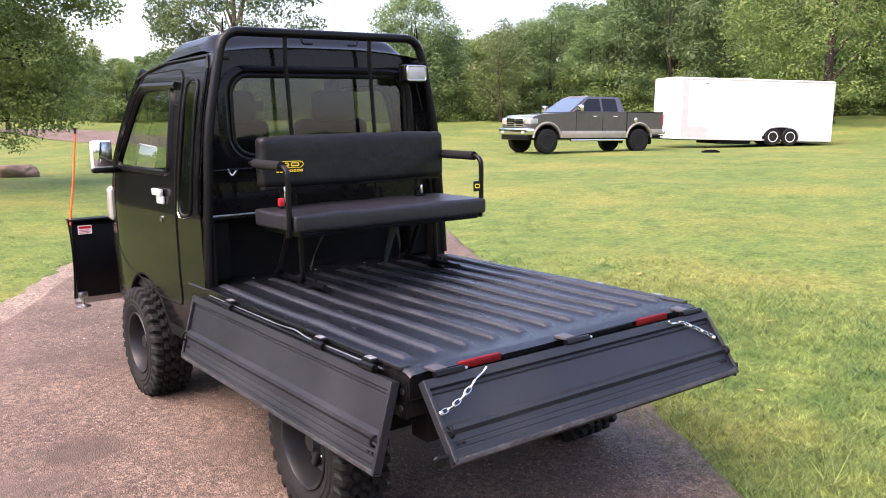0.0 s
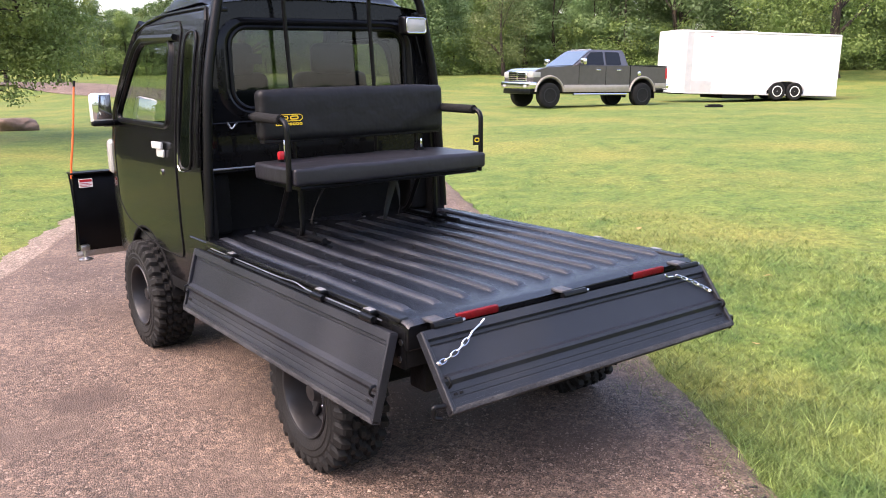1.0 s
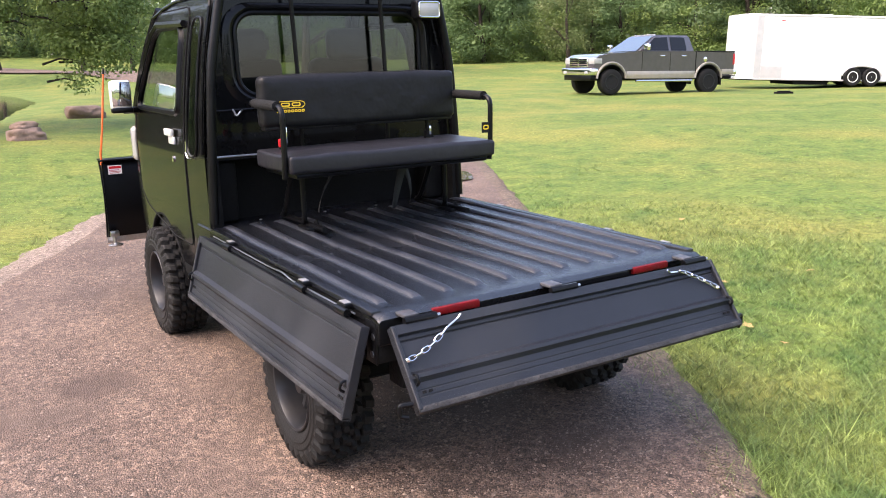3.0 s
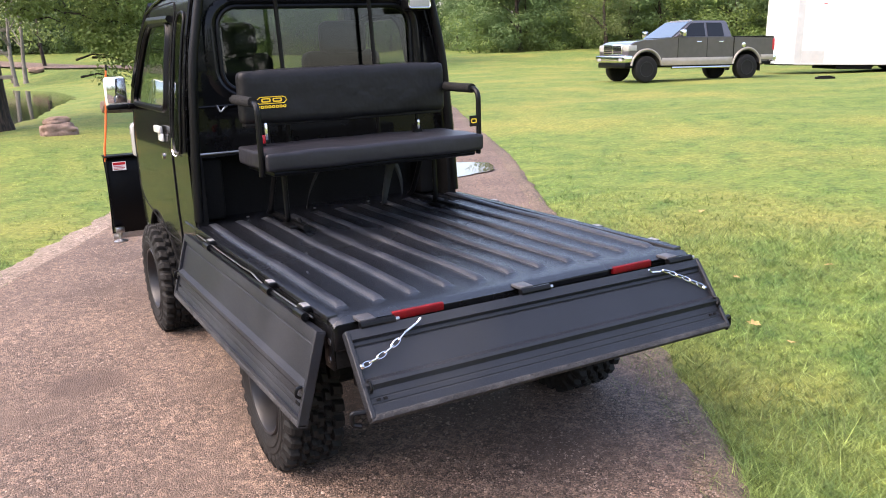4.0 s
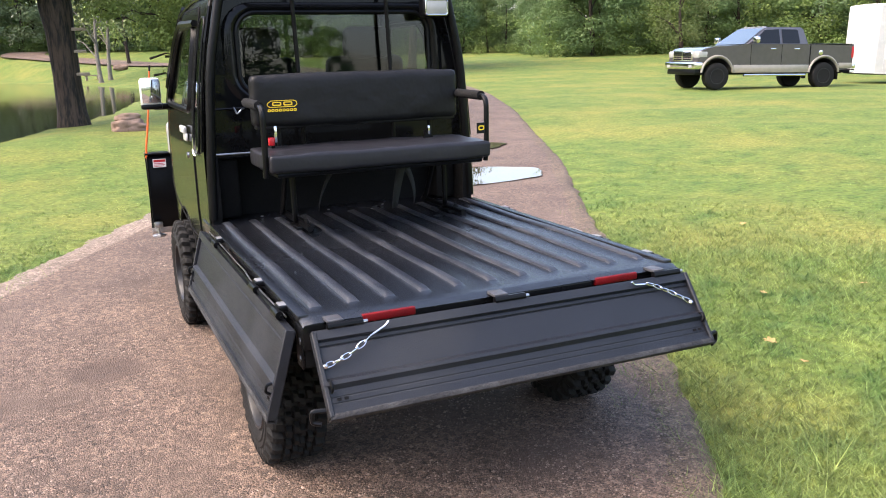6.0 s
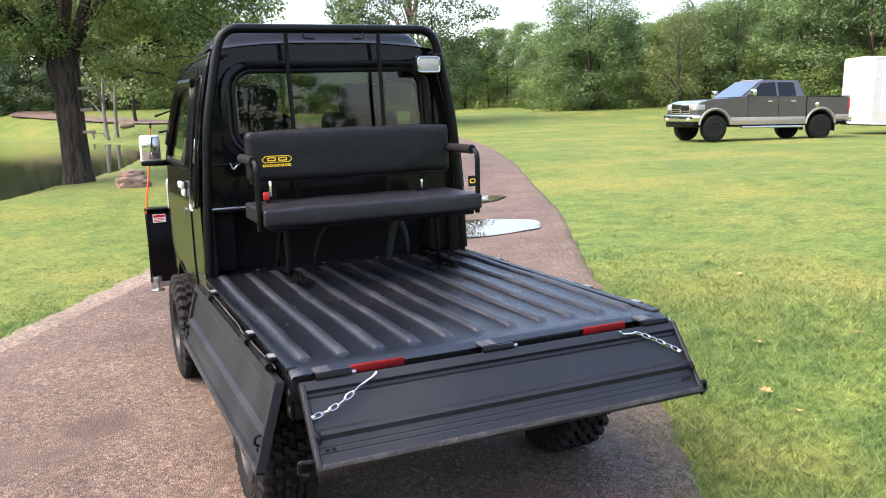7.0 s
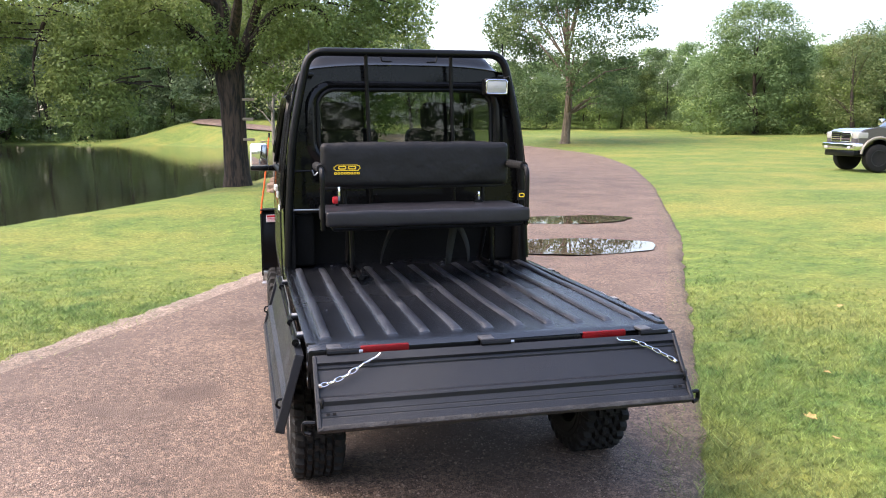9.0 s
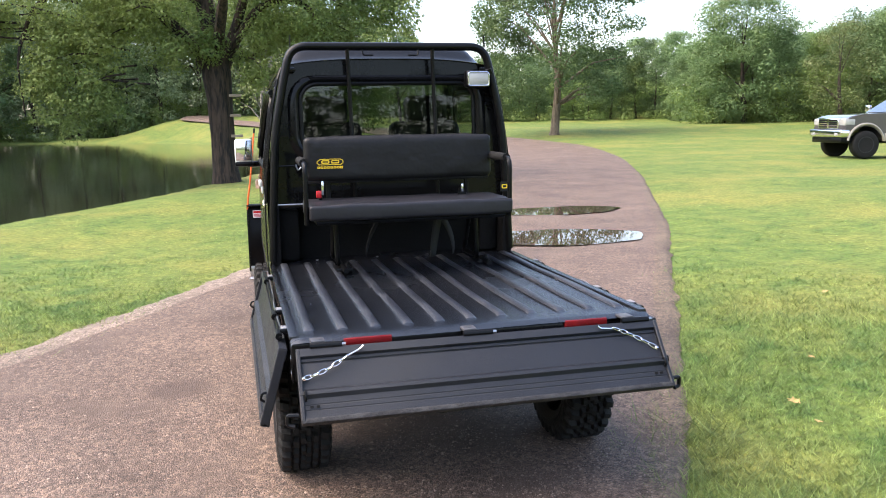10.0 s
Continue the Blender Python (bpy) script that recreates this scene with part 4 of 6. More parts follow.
# rear corner structure and underside
for sign in (-1, 1):
    x0, x1 = sorted((sign * 0.60, sign * 0.715))
    boxed("corner_post", CHASSIS, truck, x0, x1, 0.0, 0.08, 0.60, 0.74, 0.01)
    part("corner_plate", box(bmesh.new(), sign * 0.715, sign * 0.722, 0.0, 0.07, 0.60, 0.74, 0.002), BLACK_SATIN, truck)
    for v, z in ((0.02, 0.69), (0.03, 0.63)):
        part("bolt", lathe(bmesh.new(), [(0.012, 0), (0.012, 0.008)], 6, pose(sign * 0.716, v, z, 0, 0, 0 if sign > 0 else 180)), STEEL, truck)
    part("gate_latch", tube(bmesh.new(), arc([(sign * 0.715, -0.21, 0.545), (sign * 0.755, -0.20, 0.545), (sign * 0.755, -0.20, 0.51), (sign * 0.73, -0.21, 0.505)], 0.01), 0.008, 8), BLACK_SATIN, tailgate)
    x0, x1 = sorted((sign * 0.30, sign * 0.36))
    boxed("chassis_rail", CHASSIS, truck, x0, x1, 0.02, 3.1, 0.50, 0.60, 0.008)
    x0, x1 = sorted((sign * 0.56, sign * 0.62))
    boxed("inner_arch", CHASSIS, truck, x0, x1, 0.3, 1.3, 0.60, 0.70, 0.01)
    part("leaf_spring", tube(bmesh.new(), arc([(sign * 0.46, 0.25, 0.52), (sign * 0.46, 0.76, 0.36), (sign * 0.46, 1.35, 0.52)], 0.4, 10), 0.022, 8), CHASSIS, truck)
boxed("crossmember", CHASSIS, truck, -0.60, 0.60, 0.06, 0.16, 0.47, 0.60, 0.01)
boxed("bed_underside", CHASSIS, truck, -0.69, 0.69, 0.05, 1.9, 0.62, 0.66, 0)
boxed("fuel_tank", CHASSIS, truck, -0.25, 0.55, 1.35, 1.75, 0.38, 0.6, 0.03)
boxed("engine_cover", CHASSIS, truck, -0.5, 0.5, 1.8, 2.4, 0.36, 0.62, 0.04)
part("axle", tube(bmesh.new(), [(-0.58, 0.68, 0.31), (0.58, 0.68, 0.31)], 0.04, 10), CHASSIS, truck)
part("axle", tube(bmesh.new(), [(-0.58, 2.66, 0.31), (0.58, 2.66, 0.31)], 0.035, 10), CHASSIS, truck)
part("differential", lathe(bmesh.new(), [(0.04, -0.12), (0.12, -0.05), (0.13, 0.0), (0.12, 0.05), (0.04, 0.12)], 16, pose(0, 0.68, 0.31)), CHASSIS, truck)
part("silencer", tube(bmesh.new(), [(-0.3, 0.28, 0.46), (0.35, 0.28, 0.46)], 0.075, 12), CHASSIS, truck)


# wheels with chunky tread
def wheel_set(sign, v, z, R=0.315, W=0.215, outer=0.785):
    m = pose(sign * (outer - W / 2), v, z, 0, 0, 0 if sign > 0 else 180)
    rim_r = 0.168
    rim = lathe_open(bmesh.new(), [(rim_r + 0.004, W / 2 - 0.016), (rim_r + 0.010, W / 2 - 0.004), (rim_r + 0.006, W / 2 + 0.001), (rim_r - 0.002, W / 2 - 0.002), (rim_r - 0.008, W / 2 - 0.014), (rim_r - 0.014, W / 2 - 0.05), (rim_r - 0.022, W / 2 - 0.095),
                                   (0.125, W / 2 - 0.105), (0.09, W / 2 - 0.098), (0.075, W / 2 - 0.09), (0.06, W / 2 - 0.088), (0.052, W / 2 - 0.07), (0.04, W / 2 - 0.055), (0.034, W / 2 - 0.035), (0.0005, W / 2 - 0.033)], 40, m)
    wh = part("wheel", rim, RIM, truck, "black deep-dish wheel with mud tyre", angle=40)
    back_rim = lathe_open(bmesh.new(), [(rim_r, -W / 2 + 0.01), (rim_r - 0.02, 0.0), (rim_r - 0.022, W / 2 - 0.09)], 32, m)
    part("rim_barrel", back_rim, RIM, wh)
    for k in range(6):
        a = 2 * math.pi * k / 6
        b = box(bmesh.new(), W / 2 - 0.108, W / 2 - 0.078, 0.055, 0.146, -0.016, 0.016, 0.006, 1, m @ Matrix.Rotation(a, 4, 'X'))
        part("spoke", b, RIM, wh)
    for k in range(4):
        a = 2 * math.pi * (k + 0.5) / 4
        b = lathe(bmesh.new(), [(0.010, W / 2 - 0.10), (0.010, W / 2 - 0.065), (0.005, W / 2 - 0.058)], 6, m @ Matrix.Translation((0, 0.066 * math.cos(a), 0.066 * math.sin(a))))
        part("lug_nut", b, CHROME, wh)
    S, n = R - 0.021, 150
    w = W / 2

    def lug(band, j, sg):
        """Whether the tread stands up at step j of a band."""
        k = (j + (2 if sg > 0 else 0) + (0, 3, 1)[band] * (1 if sg > 0 else -1)) % 5
        return k < (3, 3, 3)[band]
    rows = [(None, rim_r + 0.004, w - 0.012), (None, rim_r + 0.03, w + 0.004), (None, rim_r + 0.05, w + 0.009), (None, rim_r + 0.055, w + 0.006), (None, rim_r + 0.075, w + 0.008), (None, S - 0.045, w + 0.004)]
    rows += [(0, S - 0.032, w + 0.001), (0, S - 0.006, w - 0.006), (0, S, w - 0.016), (0, S, 0.064), (None, S, 0.060), (None, S, 0.054), (1, S, 0.050), (1, S, 0.031), (None, S, 0.028), (None, S, 0.024), (2, S, 0.020), (2, S, 0.003)]
    t = bmesh.new()
    rings = []
    for sg in (1, -1):
        for band, r, x in (rows if sg > 0 else rows[::-1]):
            ring_ = []
            for j in range(n):
                up = band is not None and lug(band, j, sg)
                rr = r + (0.022 if up else 0.0) * (1.0 if r > S - 0.01 else 0.35)
                xx = x + (0.007 if up and r < S - 0.01 else 0.0)
                a = 2 * math.pi * (j + (0.35 if band == 1 else 0.0) + 18 * x * sg) / n
                ring_.append(t.verts.new(m @ Vector((sg * xx, rr * math.cos(a), rr * math.sin(a)))))
            rings.append(ring_)
    for A, B in zip(rings, rings[1:]):
        for j in range(n):
            t.faces.new((A[j], A[(j + 1) % n], B[(j + 1) % n], B[j]))
    part("tyre", t, RUBBER, wh, "chunky mud-terrain tyre", angle=22)


for sign in (-1, 1):
    wheel_set(sign, 0.68, 0.313, outer=0.762)
    wheel_set(sign, 2.66, 0.313)

# ---- snow plough on the front ----
plough = root("snow_plough", pose(2.142, 2.01, 0), "black snow plough blade with orange marker whip", "snow plough")
b = bmesh.new()
prof = [(3.99 + 0.10 * (1 - math.sin(math.pi * (0.12 + 0.76 * t))), 0.345 + 0.56 * t) for t in np.linspace(0, 1, 15)]
prof = prof + [(v - 0.012, z) for v, z in prof[::-1]]
blade = part("blade", prism(b, prof, lambda p, q, d: (d, p, q), -0.805, 0.805), BLACK_SATIN, plough, "curved black blade")
for u in (-0.79, -0.40, 0.0, 0.40, 0.79):
    rib = [(3.985 + 0.10 * (1 - math.sin(math.pi * (0.12 + 0.76 * t))), 0.36 + 0.53 * t) for t in np.linspace(0, 1, 9)]
    rib = rib + [(3.975, 0.885), (3.975, 0.365)]
    part("blade_rib", prism(bmesh.new(), rib, lambda p, q, d: (d, p, q), u - 0.006, u + 0.006), BLACK_SATIN, plough)
boxed("top_flange", BLACK_SATIN, plough, -0.805, 0.805, 3.975, 4.09, 0.895, 0.907, 0.003)
boxed("cutting_edge", STEEL, plough, -0.80, 0.80, 4.055, 4.07, 0.30, 0.40, 0.003)
for u in (-0.762, 0.762):
    sh = part("skid_shoe", lathe(bmesh.new(), [(0.0, 0), (0.045, 0.0), (0.05, 0.008), (0.03, 0.018), (0.012, 0.02), (0.012, 0.10)], 16, pose(u, 3.97, 0.292, 0, -90, 0)), STEEL, plough, "steel skid shoe")
    part("shoe_bracket", box(bmesh.new(), u - 0.03, u + 0.03, 3.95, 4.0, 0.36, 0.40, 0.004), STEEL, sh)
boxed("warning_label", WHITE, plough, -0.757, -0.667, 3.967, 3.974, 0.802, 0.862, 0, "white and red warning label")
boxed("label_band", RED_PLASTIC, plough, -0.753, -0.671, 3.9655, 3.9665, 0.84, 0.858, 0)
for k in range(3):
    boxed("label_bar", RED_PLASTIC, plough, -0.750, -0.685 + 0.01 * (k % 2), 3.9655, 3.9665, 0.808 + 0.01 * k, 0.812 + 0.01 * k, 0)
whip = [(-0.795, 3.99, 0.87), (-0.79, 3.99, 0.95), (-0.765, 3.99, 1.10), (-0.745, 3.99, 1.25), (-0.727, 3.99, 1.40), (-0.715, 3.99, 1.495)]
part("marker_whip", tube(bmesh.new(), whip, [0.008, 0.0075, 0.007, 0.007, 0.0065, 0.006], 8), ORANGE, plough, "thin orange marker whip")
part("whip_tip", tube(bmesh.new(), [(-0.715, 3.99, 1.49), (-0.711, 3.99, 1.53)], 0.0075, 8), RUBBER, plough)
for u in (-0.3, 0.3):
    part("push_arm", tube(bmesh.new(), [(u * 0.7, 3.30, 0.42), (u, 3.98, 0.42)], 0.03, 8), BLACK_SATIN, plough)

# ---- bench seat in the bed ----
bench = root("bench_seat", pose(2.142, 2.01, 0.766), "black vinyl add-on bench seat with padded arms", "bench seat")
Z0 = 0.766


def cushion(x0, x1, y0, y1, z0, z1, r, seed, puff=0.012):
    """A soft slab with rounded edges and slight creases."""
    b = bmesh.new()
    box(b, x0, x1, y0, y1, z0, z1)
    bmesh.ops.subdivide_edges(b, edges=[e for e in b.edges if e.calc_length() > 0.3], cuts=15, use_grid_fill=True)
    bmesh.ops.subdivide_edges(b, edges=[e for e in b.edges if 0.15 < e.calc_length() < 0.6], cuts=3, use_grid_fill=True)
    bmesh.ops.bevel(b, geom=[e for e in b.edges if len(e.link_faces) == 2 and e.calc_face_angle(0) > 0.5], offset=r, segments=4, profile=0.6, affect='EDGES')
    cx, cy, cz = (x0 + x1) / 2, (y0 + y1) / 2, (z0 + z1) / 2
    for v in b.verts:
        fx, fy, fz = (v.co.x - cx) / (x1 - x0) * 2, (v.co.y - cy) / (y1 - y0) * 2, (v.co.z - cz) / (z1 - z0) * 2
        d = puff * (1 - fx ** 4)
        n = noise.noise(Vector((v.co.x * 7, v.co.y * 9, v.co.z * 9 + seed))) + 1.3 * noise.noise(Vector((v.co.x * 11 + v.co.z * 9, v.co.y * 4, seed))) * fx * fx
        v.co.z += d * fz * (1 - fy * fy * 0.5) * 0.6 + 0.004 * n
        v.co.y += d * fy * (1 - fz * fz * 0.5) * 0.6 + 0.003 * n
    return b


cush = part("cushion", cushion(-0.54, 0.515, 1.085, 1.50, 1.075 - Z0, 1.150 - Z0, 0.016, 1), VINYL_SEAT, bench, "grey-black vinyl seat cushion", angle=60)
part("piping", tube(bmesh.new(), [(x, y, 1.146 - Z0) for x, y in rounded(-0.528, 0.503, 1.092, 1.488, 0.03)], 0.004, 6, True), VINYL, cush)
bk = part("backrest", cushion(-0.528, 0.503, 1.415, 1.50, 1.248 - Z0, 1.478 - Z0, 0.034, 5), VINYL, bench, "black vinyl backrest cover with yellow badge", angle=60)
part("backrest_skirt", box(bmesh.new(), -0.515, 0.49, 1.43, 1.485, 1.235 - Z0, 1.27 - Z0, 0.008), VINYL, bk)
# badge as plain shapes: outlined lozenge with two rounded figures, bars below
fx = lambda p, q, d: (p, 1.410 + d, q - Z0)
lo = [(-0.452, 1.335), (-0.335, 1.335), (-0.322, 1.347), (-0.326, 1.361), (-0.342, 1.367), (-0.446, 1.367), (-0.464, 1.353), (-0.464, 1.344)]
li = [(-0.393 + (p + 0.393) * 0.95, 1.351 + (q - 1.351) * 0.80) for p, q in lo]
part("badge_outline", ring(bmesh.new(), lo, li, fx, -0.003, -0.003), YELLOW, bk, "yellow badge outline", smooth=False)
for x0, x1 in ((-0.44, -0.397), (-0.388, -0.345)):
    o, i = rounded(x0, x1, 1.342, 1.360, 0.007, 3), rounded(x0 + 0.006, x1 - 0.006, 1.3475, 1.3555, 0.003, 3)
    part("badge_shape", ring(bmesh.new(), o, i, fx, -0.003, -0.003), YELLOW, bk, smooth=False)
for k in range(8):
    x0 = -0.462 + 0.0172 * k
    o, i = rounded(x0, x0 + 0.0145, 1.316, 1.328, 0.003, 2), rounded(x0 + 0.004, x0 + 0.0105, 1.3195, 1.3245, 0.002, 2)
    part("badge_bar", ring(bmesh.new(), o, i, fx, -0.003, -0.003), YELLOW, bk, smooth=False)

fr = [(-0.50, 1.12, 1.062), (0.475, 1.12, 1.062), (0.475, 1.47, 1.062), (-0.50, 1.47, 1.062)]
part("seat_frame", tube(bmesh.new(), [(x, y, z - Z0) for x, y, z in fr], 0.013, 8, True), BLACK_SATIN, bench)
boxed("seat_pan", BLACK_SATIN, bench, -0.51, 0.485, 1.11, 1.48, 1.066 - Z0, 1.076 - Z0, 0.003)
for x in (-0.40, 0.375):
    part("back_support", tube(bmesh.new(), [(x, 1.485, 1.06 - Z0), (x, 1.495, 1.42 - Z0)], 0.012, 8), BLACK_SATIN, bench)
for x in (-0.552, 0.505):
    P = arc([(x, 1.125, 1.055), (x, 1.115, 1.12), (x, 1.110, 1.355), (x, 1.48, 1.362)], 0.05, 6)
    arm = part("armrest", tube(bmesh.new(), [(p.x, p.y, p.z - Z0) for p in P], 0.0125, 10), BLACK_SATIN, bench, "tubular armrest with foam sleeve")
    part("foam_sleeve", tube(bmesh.new(), [(x, 1.165, 1.358 - Z0), (x, 1.43, 1.362 - Z0)], 0.022, 12), FOAM, arm, "black foam sleeve")
    part("arm_pivot", tube(bmesh.new(), [(x, 1.475, 1.362 - Z0), (x + (0.06 if x < 0 else -0.06), 1.475, 1.362 - Z0)], 0.014, 8), BLACK_SATIN, arm)
part("arm_tag", box(bmesh.new(), 0.452, 0.494, 1.105, 1.109, 1.185 - Z0, 1.235 - Z0), VINYL, bench, "black tag with yellow mark")
o, i = rounded(0.458, 0.489, 1.20, 1.222, 0.008, 3), rounded(0.463, 0.484, 1.205, 1.217, 0.005, 3)
part("tag_mark", ring(bmesh.new(), o, i, lambda p, q, d: (p, 1.1035, q - Z0), 0, 0), YELLOW, bench, smooth=False)
for x in (-0.385, 0.385):
    for y0, y1, y2 in ((1.35, 1.355, 1.40), (1.455, 1.60, 1.68)):
        P = arc([(x, y0, 1.06), (x + 0.005, y1, 0.80 + 0.03), (x + 0.02, y2, 0.797)], 0.05, 5)
        part("leg", tube(bmesh.new(), [(p.x, p.y, p.z - Z0) for p in P], 0.013, 8), BLACK_SATIN, bench)
    part("foot_bar", tube(bmesh.new(), [(x + 0.03, 1.19, 0.798 - Z0), (x + 0.03, 1.70, 0.798 - Z0)], 0.014, 8), BLACK_SATIN, bench)
    part("foot_plate", box(bmesh.new(), x - 0.01, x + 0.075, 1.28, 1.41, 0.0145, 0.030, 0.004), BLACK_SATIN, bench)
    part("foot_bolt", lathe(bmesh.new(), [(0.012, 0), (0.012, 0.01), (0.006, 0.025)], 6, pose(x + 0.05, 1.33, 0.029, 0, -90, 0)), CHASSIS, bench)
for x, red in ((-0.455, True), (0.315, False)):
    part("belt_stalk", box(bmesh.new(), x - 0.006, x + 0.012, 1.38, 1.42, 1.14 - Z0, 1.19 - Z0, 0.004), BLACK_SATIN, bench)
    if red:
        bu = part("belt_buckle", box(bmesh.new(), x - 0.022, x + 0.006, 1.36, 1.382, 1.165 - Z0, 1.203 - Z0, 0.006), RED_PLASTIC, bench, "red seat belt buckle")
        part("buckle_tongue", box(bmesh.new(), x + 0.005, x + 0.018, 1.36, 1.372, 1.18 - Z0, 1.255 - Z0, 0.003, 2, Matrix.Identity(4)), CHROME, bu)
    else:
        b = prism(bmesh.new(), [(x - 0.025, 1.145), (x + 0.03, 1.145), (x + 0.012, 1.195), (x - 0.002, 1.205)], lambda p, q, d: (p, d, q - Z0), 1.37, 1.39)
        part("belt_guide", b, BLACK_SATIN, bench)
        part("buckle_tongue", box(bmesh.new(), x - 0.004, x + 0.008, 1.362, 1.369, 1.17 - Z0, 1.215 - Z0, 0.003), CHROME, bench)
for x, y, dx, tw in ((-0.13, 1.66, 0.10, 0.5), (0.19, 1.52, 0.02, -0.2), (0.26, 1.60, -0.12, 0.3)):
    b = bmesh.new()
    k = 8
    L = []
    for i in range(k + 1):
        t = i / k
        c = Vector((x + dx * (1 - t) * (1 - t) - dx * 0.5, y - 0.10 * (1 - t), (0.79 + (1.06 - 0.79) * (1 - t)) - Z0 + 0.004))
        w = Vector((math.cos(tw + t * 0.8), math.sin(tw + t * 0.8), 0)) * 0.023
        L.append((b.verts.new(c - w), b.verts.new(c + w)))
    for A, B in zip(L, L[1:]):
        b.faces.new((A[0], A[1], B[1], B[0]))
    st = part("belt_strap", b, WEBBING, bench, "hanging grey seat belt strap")
    sol = st.modifiers.new("thick", 'SOLIDIFY')
    sol.thickness = 0.002


# ---- trees ----
def leaf_quads(rng, centres, out, size, squash=0.62, up=0.55, loose=0.4):
    """Small four-cornered leaves, one at each centre, loosely facing up and out of their clump."""
    n = len(centres)
    face = out * 0.75 + rng.normal(size=(n, 3)) * loose + np.array((0, 0, up))
    face /= np.linalg.norm(face, axis=1, keepdims=True)
    a = np.cross(face, rng.normal(size=(n, 3)))
    a /= np.linalg.norm(a, axis=1, keepdims=True)
    b = np.cross(face, a)
    s = size * rng.uniform(0.65, 1.35, (n, 1))
    bend = np.cross(a, b) * s * 0.12
    V = np.stack([centres - a * s * 0.5, centres + b * s * squash * 0.5 + bend, centres + a * s * 0.5, centres - b * s * squash * 0.5 + bend], 1).reshape(-1, 3)
    return V, np.arange(4 * n).reshape(-1, 4)


def leaf_tris(rng, centres, out, size, squash=0.8, up=0.5):
    """Three-cornered leaf sprays for trees far off."""
    V, F = leaf_quads(rng, centres, out, size, squash, up, 0.22)
    V = V.reshape(-1, 4, 3)[:, :3]
    return V.reshape(-1, 3), np.arange(len(centres) * 3).reshape(-1, 3)


def clumped(rng, spots, radii, per, flat=0.75):
    """Leaf places gathered in clumps, thicker at the outside and top."""
    out, dirs = [], []
    for c, r in zip(spots, radii):
        k = max(6, int(per * r * r))
        d = rng.normal(size=(k, 3))
        d /= np.linalg.norm(d, axis=1, keepdims=True)
        dirs.append(d.copy())
        d *= r * rng.uniform(0.3, 1.0, (k, 1)) ** 0.6
        d[:, 2] *= flat
        out.append(c + d)
    return np.concatenate(out), np.concatenate(dirs)


def crown_spots(rng, n, radius, z0, z1, shape):
    """Clump centres in a crown; shape(f) gives the share of the radius at a share of the height."""
    f = rng.uniform(0, 1, n) ** 0.85
    a = rng.uniform(0, 2 * math.pi, n)
    q = radius * np.array([shape(x) for x in f]) * rng.uniform(0.25, 1.0, n) ** 0.5
    return np.stack([q * np.cos(a), q * np.sin(a), z0 + (z1 - z0) * f], 1)


def tree(name, m, label, bark, leaf, height, radius, base, trunk_r, clumps, per, size, seed, shape=None, lean=0.0, group="", clump_r=(0.7, 1.3), limbs=9, spots=None, far=False, flat=0.75):
    rng = np.random.default_rng(seed)
    top = root(name, m, label, "tree", group)
    shape = shape or (lambda f: math.sqrt(max(0.02, 1 - (2 * f - 0.85) ** 2 / 1.4)))
    if spots is None:
        spots = crown_spots(rng, clumps, radius, base, height, shape)
    b = bmesh.new()
    k = 9
    hs = [-0.15, 0.0, 0.25] + list(np.linspace(0.8, height * 0.8, k))
    P = [(lean * h * 0.3 + 0.12 * math.sin(h * 0.7 + seed), 0.1 * math.cos(h * 0.8 + seed) - 0.1, h) for h in hs]
    R = [trunk_r * 1.5, trunk_r * 1.35, trunk_r * 1.08] + [trunk_r * (1 - 0.85 * i / (k - 1)) for i in range(k)]
    tube(b, P, R, 12)
    for j in rng.choice(len(spots), min(limbs, len(spots)), replace=False):
        e = Vector(spots[j])
        h0 = min(max(base * 0.8, e.z * 0.55), height * 0.7)
        i0 = min(range(len(hs)), key=lambda i: abs(hs[i] - h0))
        s = Vector(P[i0])
        midp = s.lerp(e, 0.5) + Vector((0, 0, 0.12 * (e - s).length))
        r0 = max(0.03, R[i0] * 0.45)
        tube(b, [s, s.lerp(midp, 0.55), midp, midp.lerp(e, 0.55), e], [r0, r0 * 0.8, r0 * 0.55, r0 * 0.35, 0.015], 7)
    part("trunk", b, bark, top)
    C, D = clumped(rng, spots, rng.uniform(*clump_r, len(spots)), per, flat)
    V, F = (leaf_tris if far else leaf_quads)(rng, C, D, size)
    raw("crown", V, F, leaf, top, 3 if far else 4)
    return top


def at(x, y, turn=0.0, s=1.0, sz=None):
    return pose(x, y, float(ground_z(x, y)) - 0.02, 0, 0, turn) @ Matrix.Diagonal((s, s, sz or s, 1))


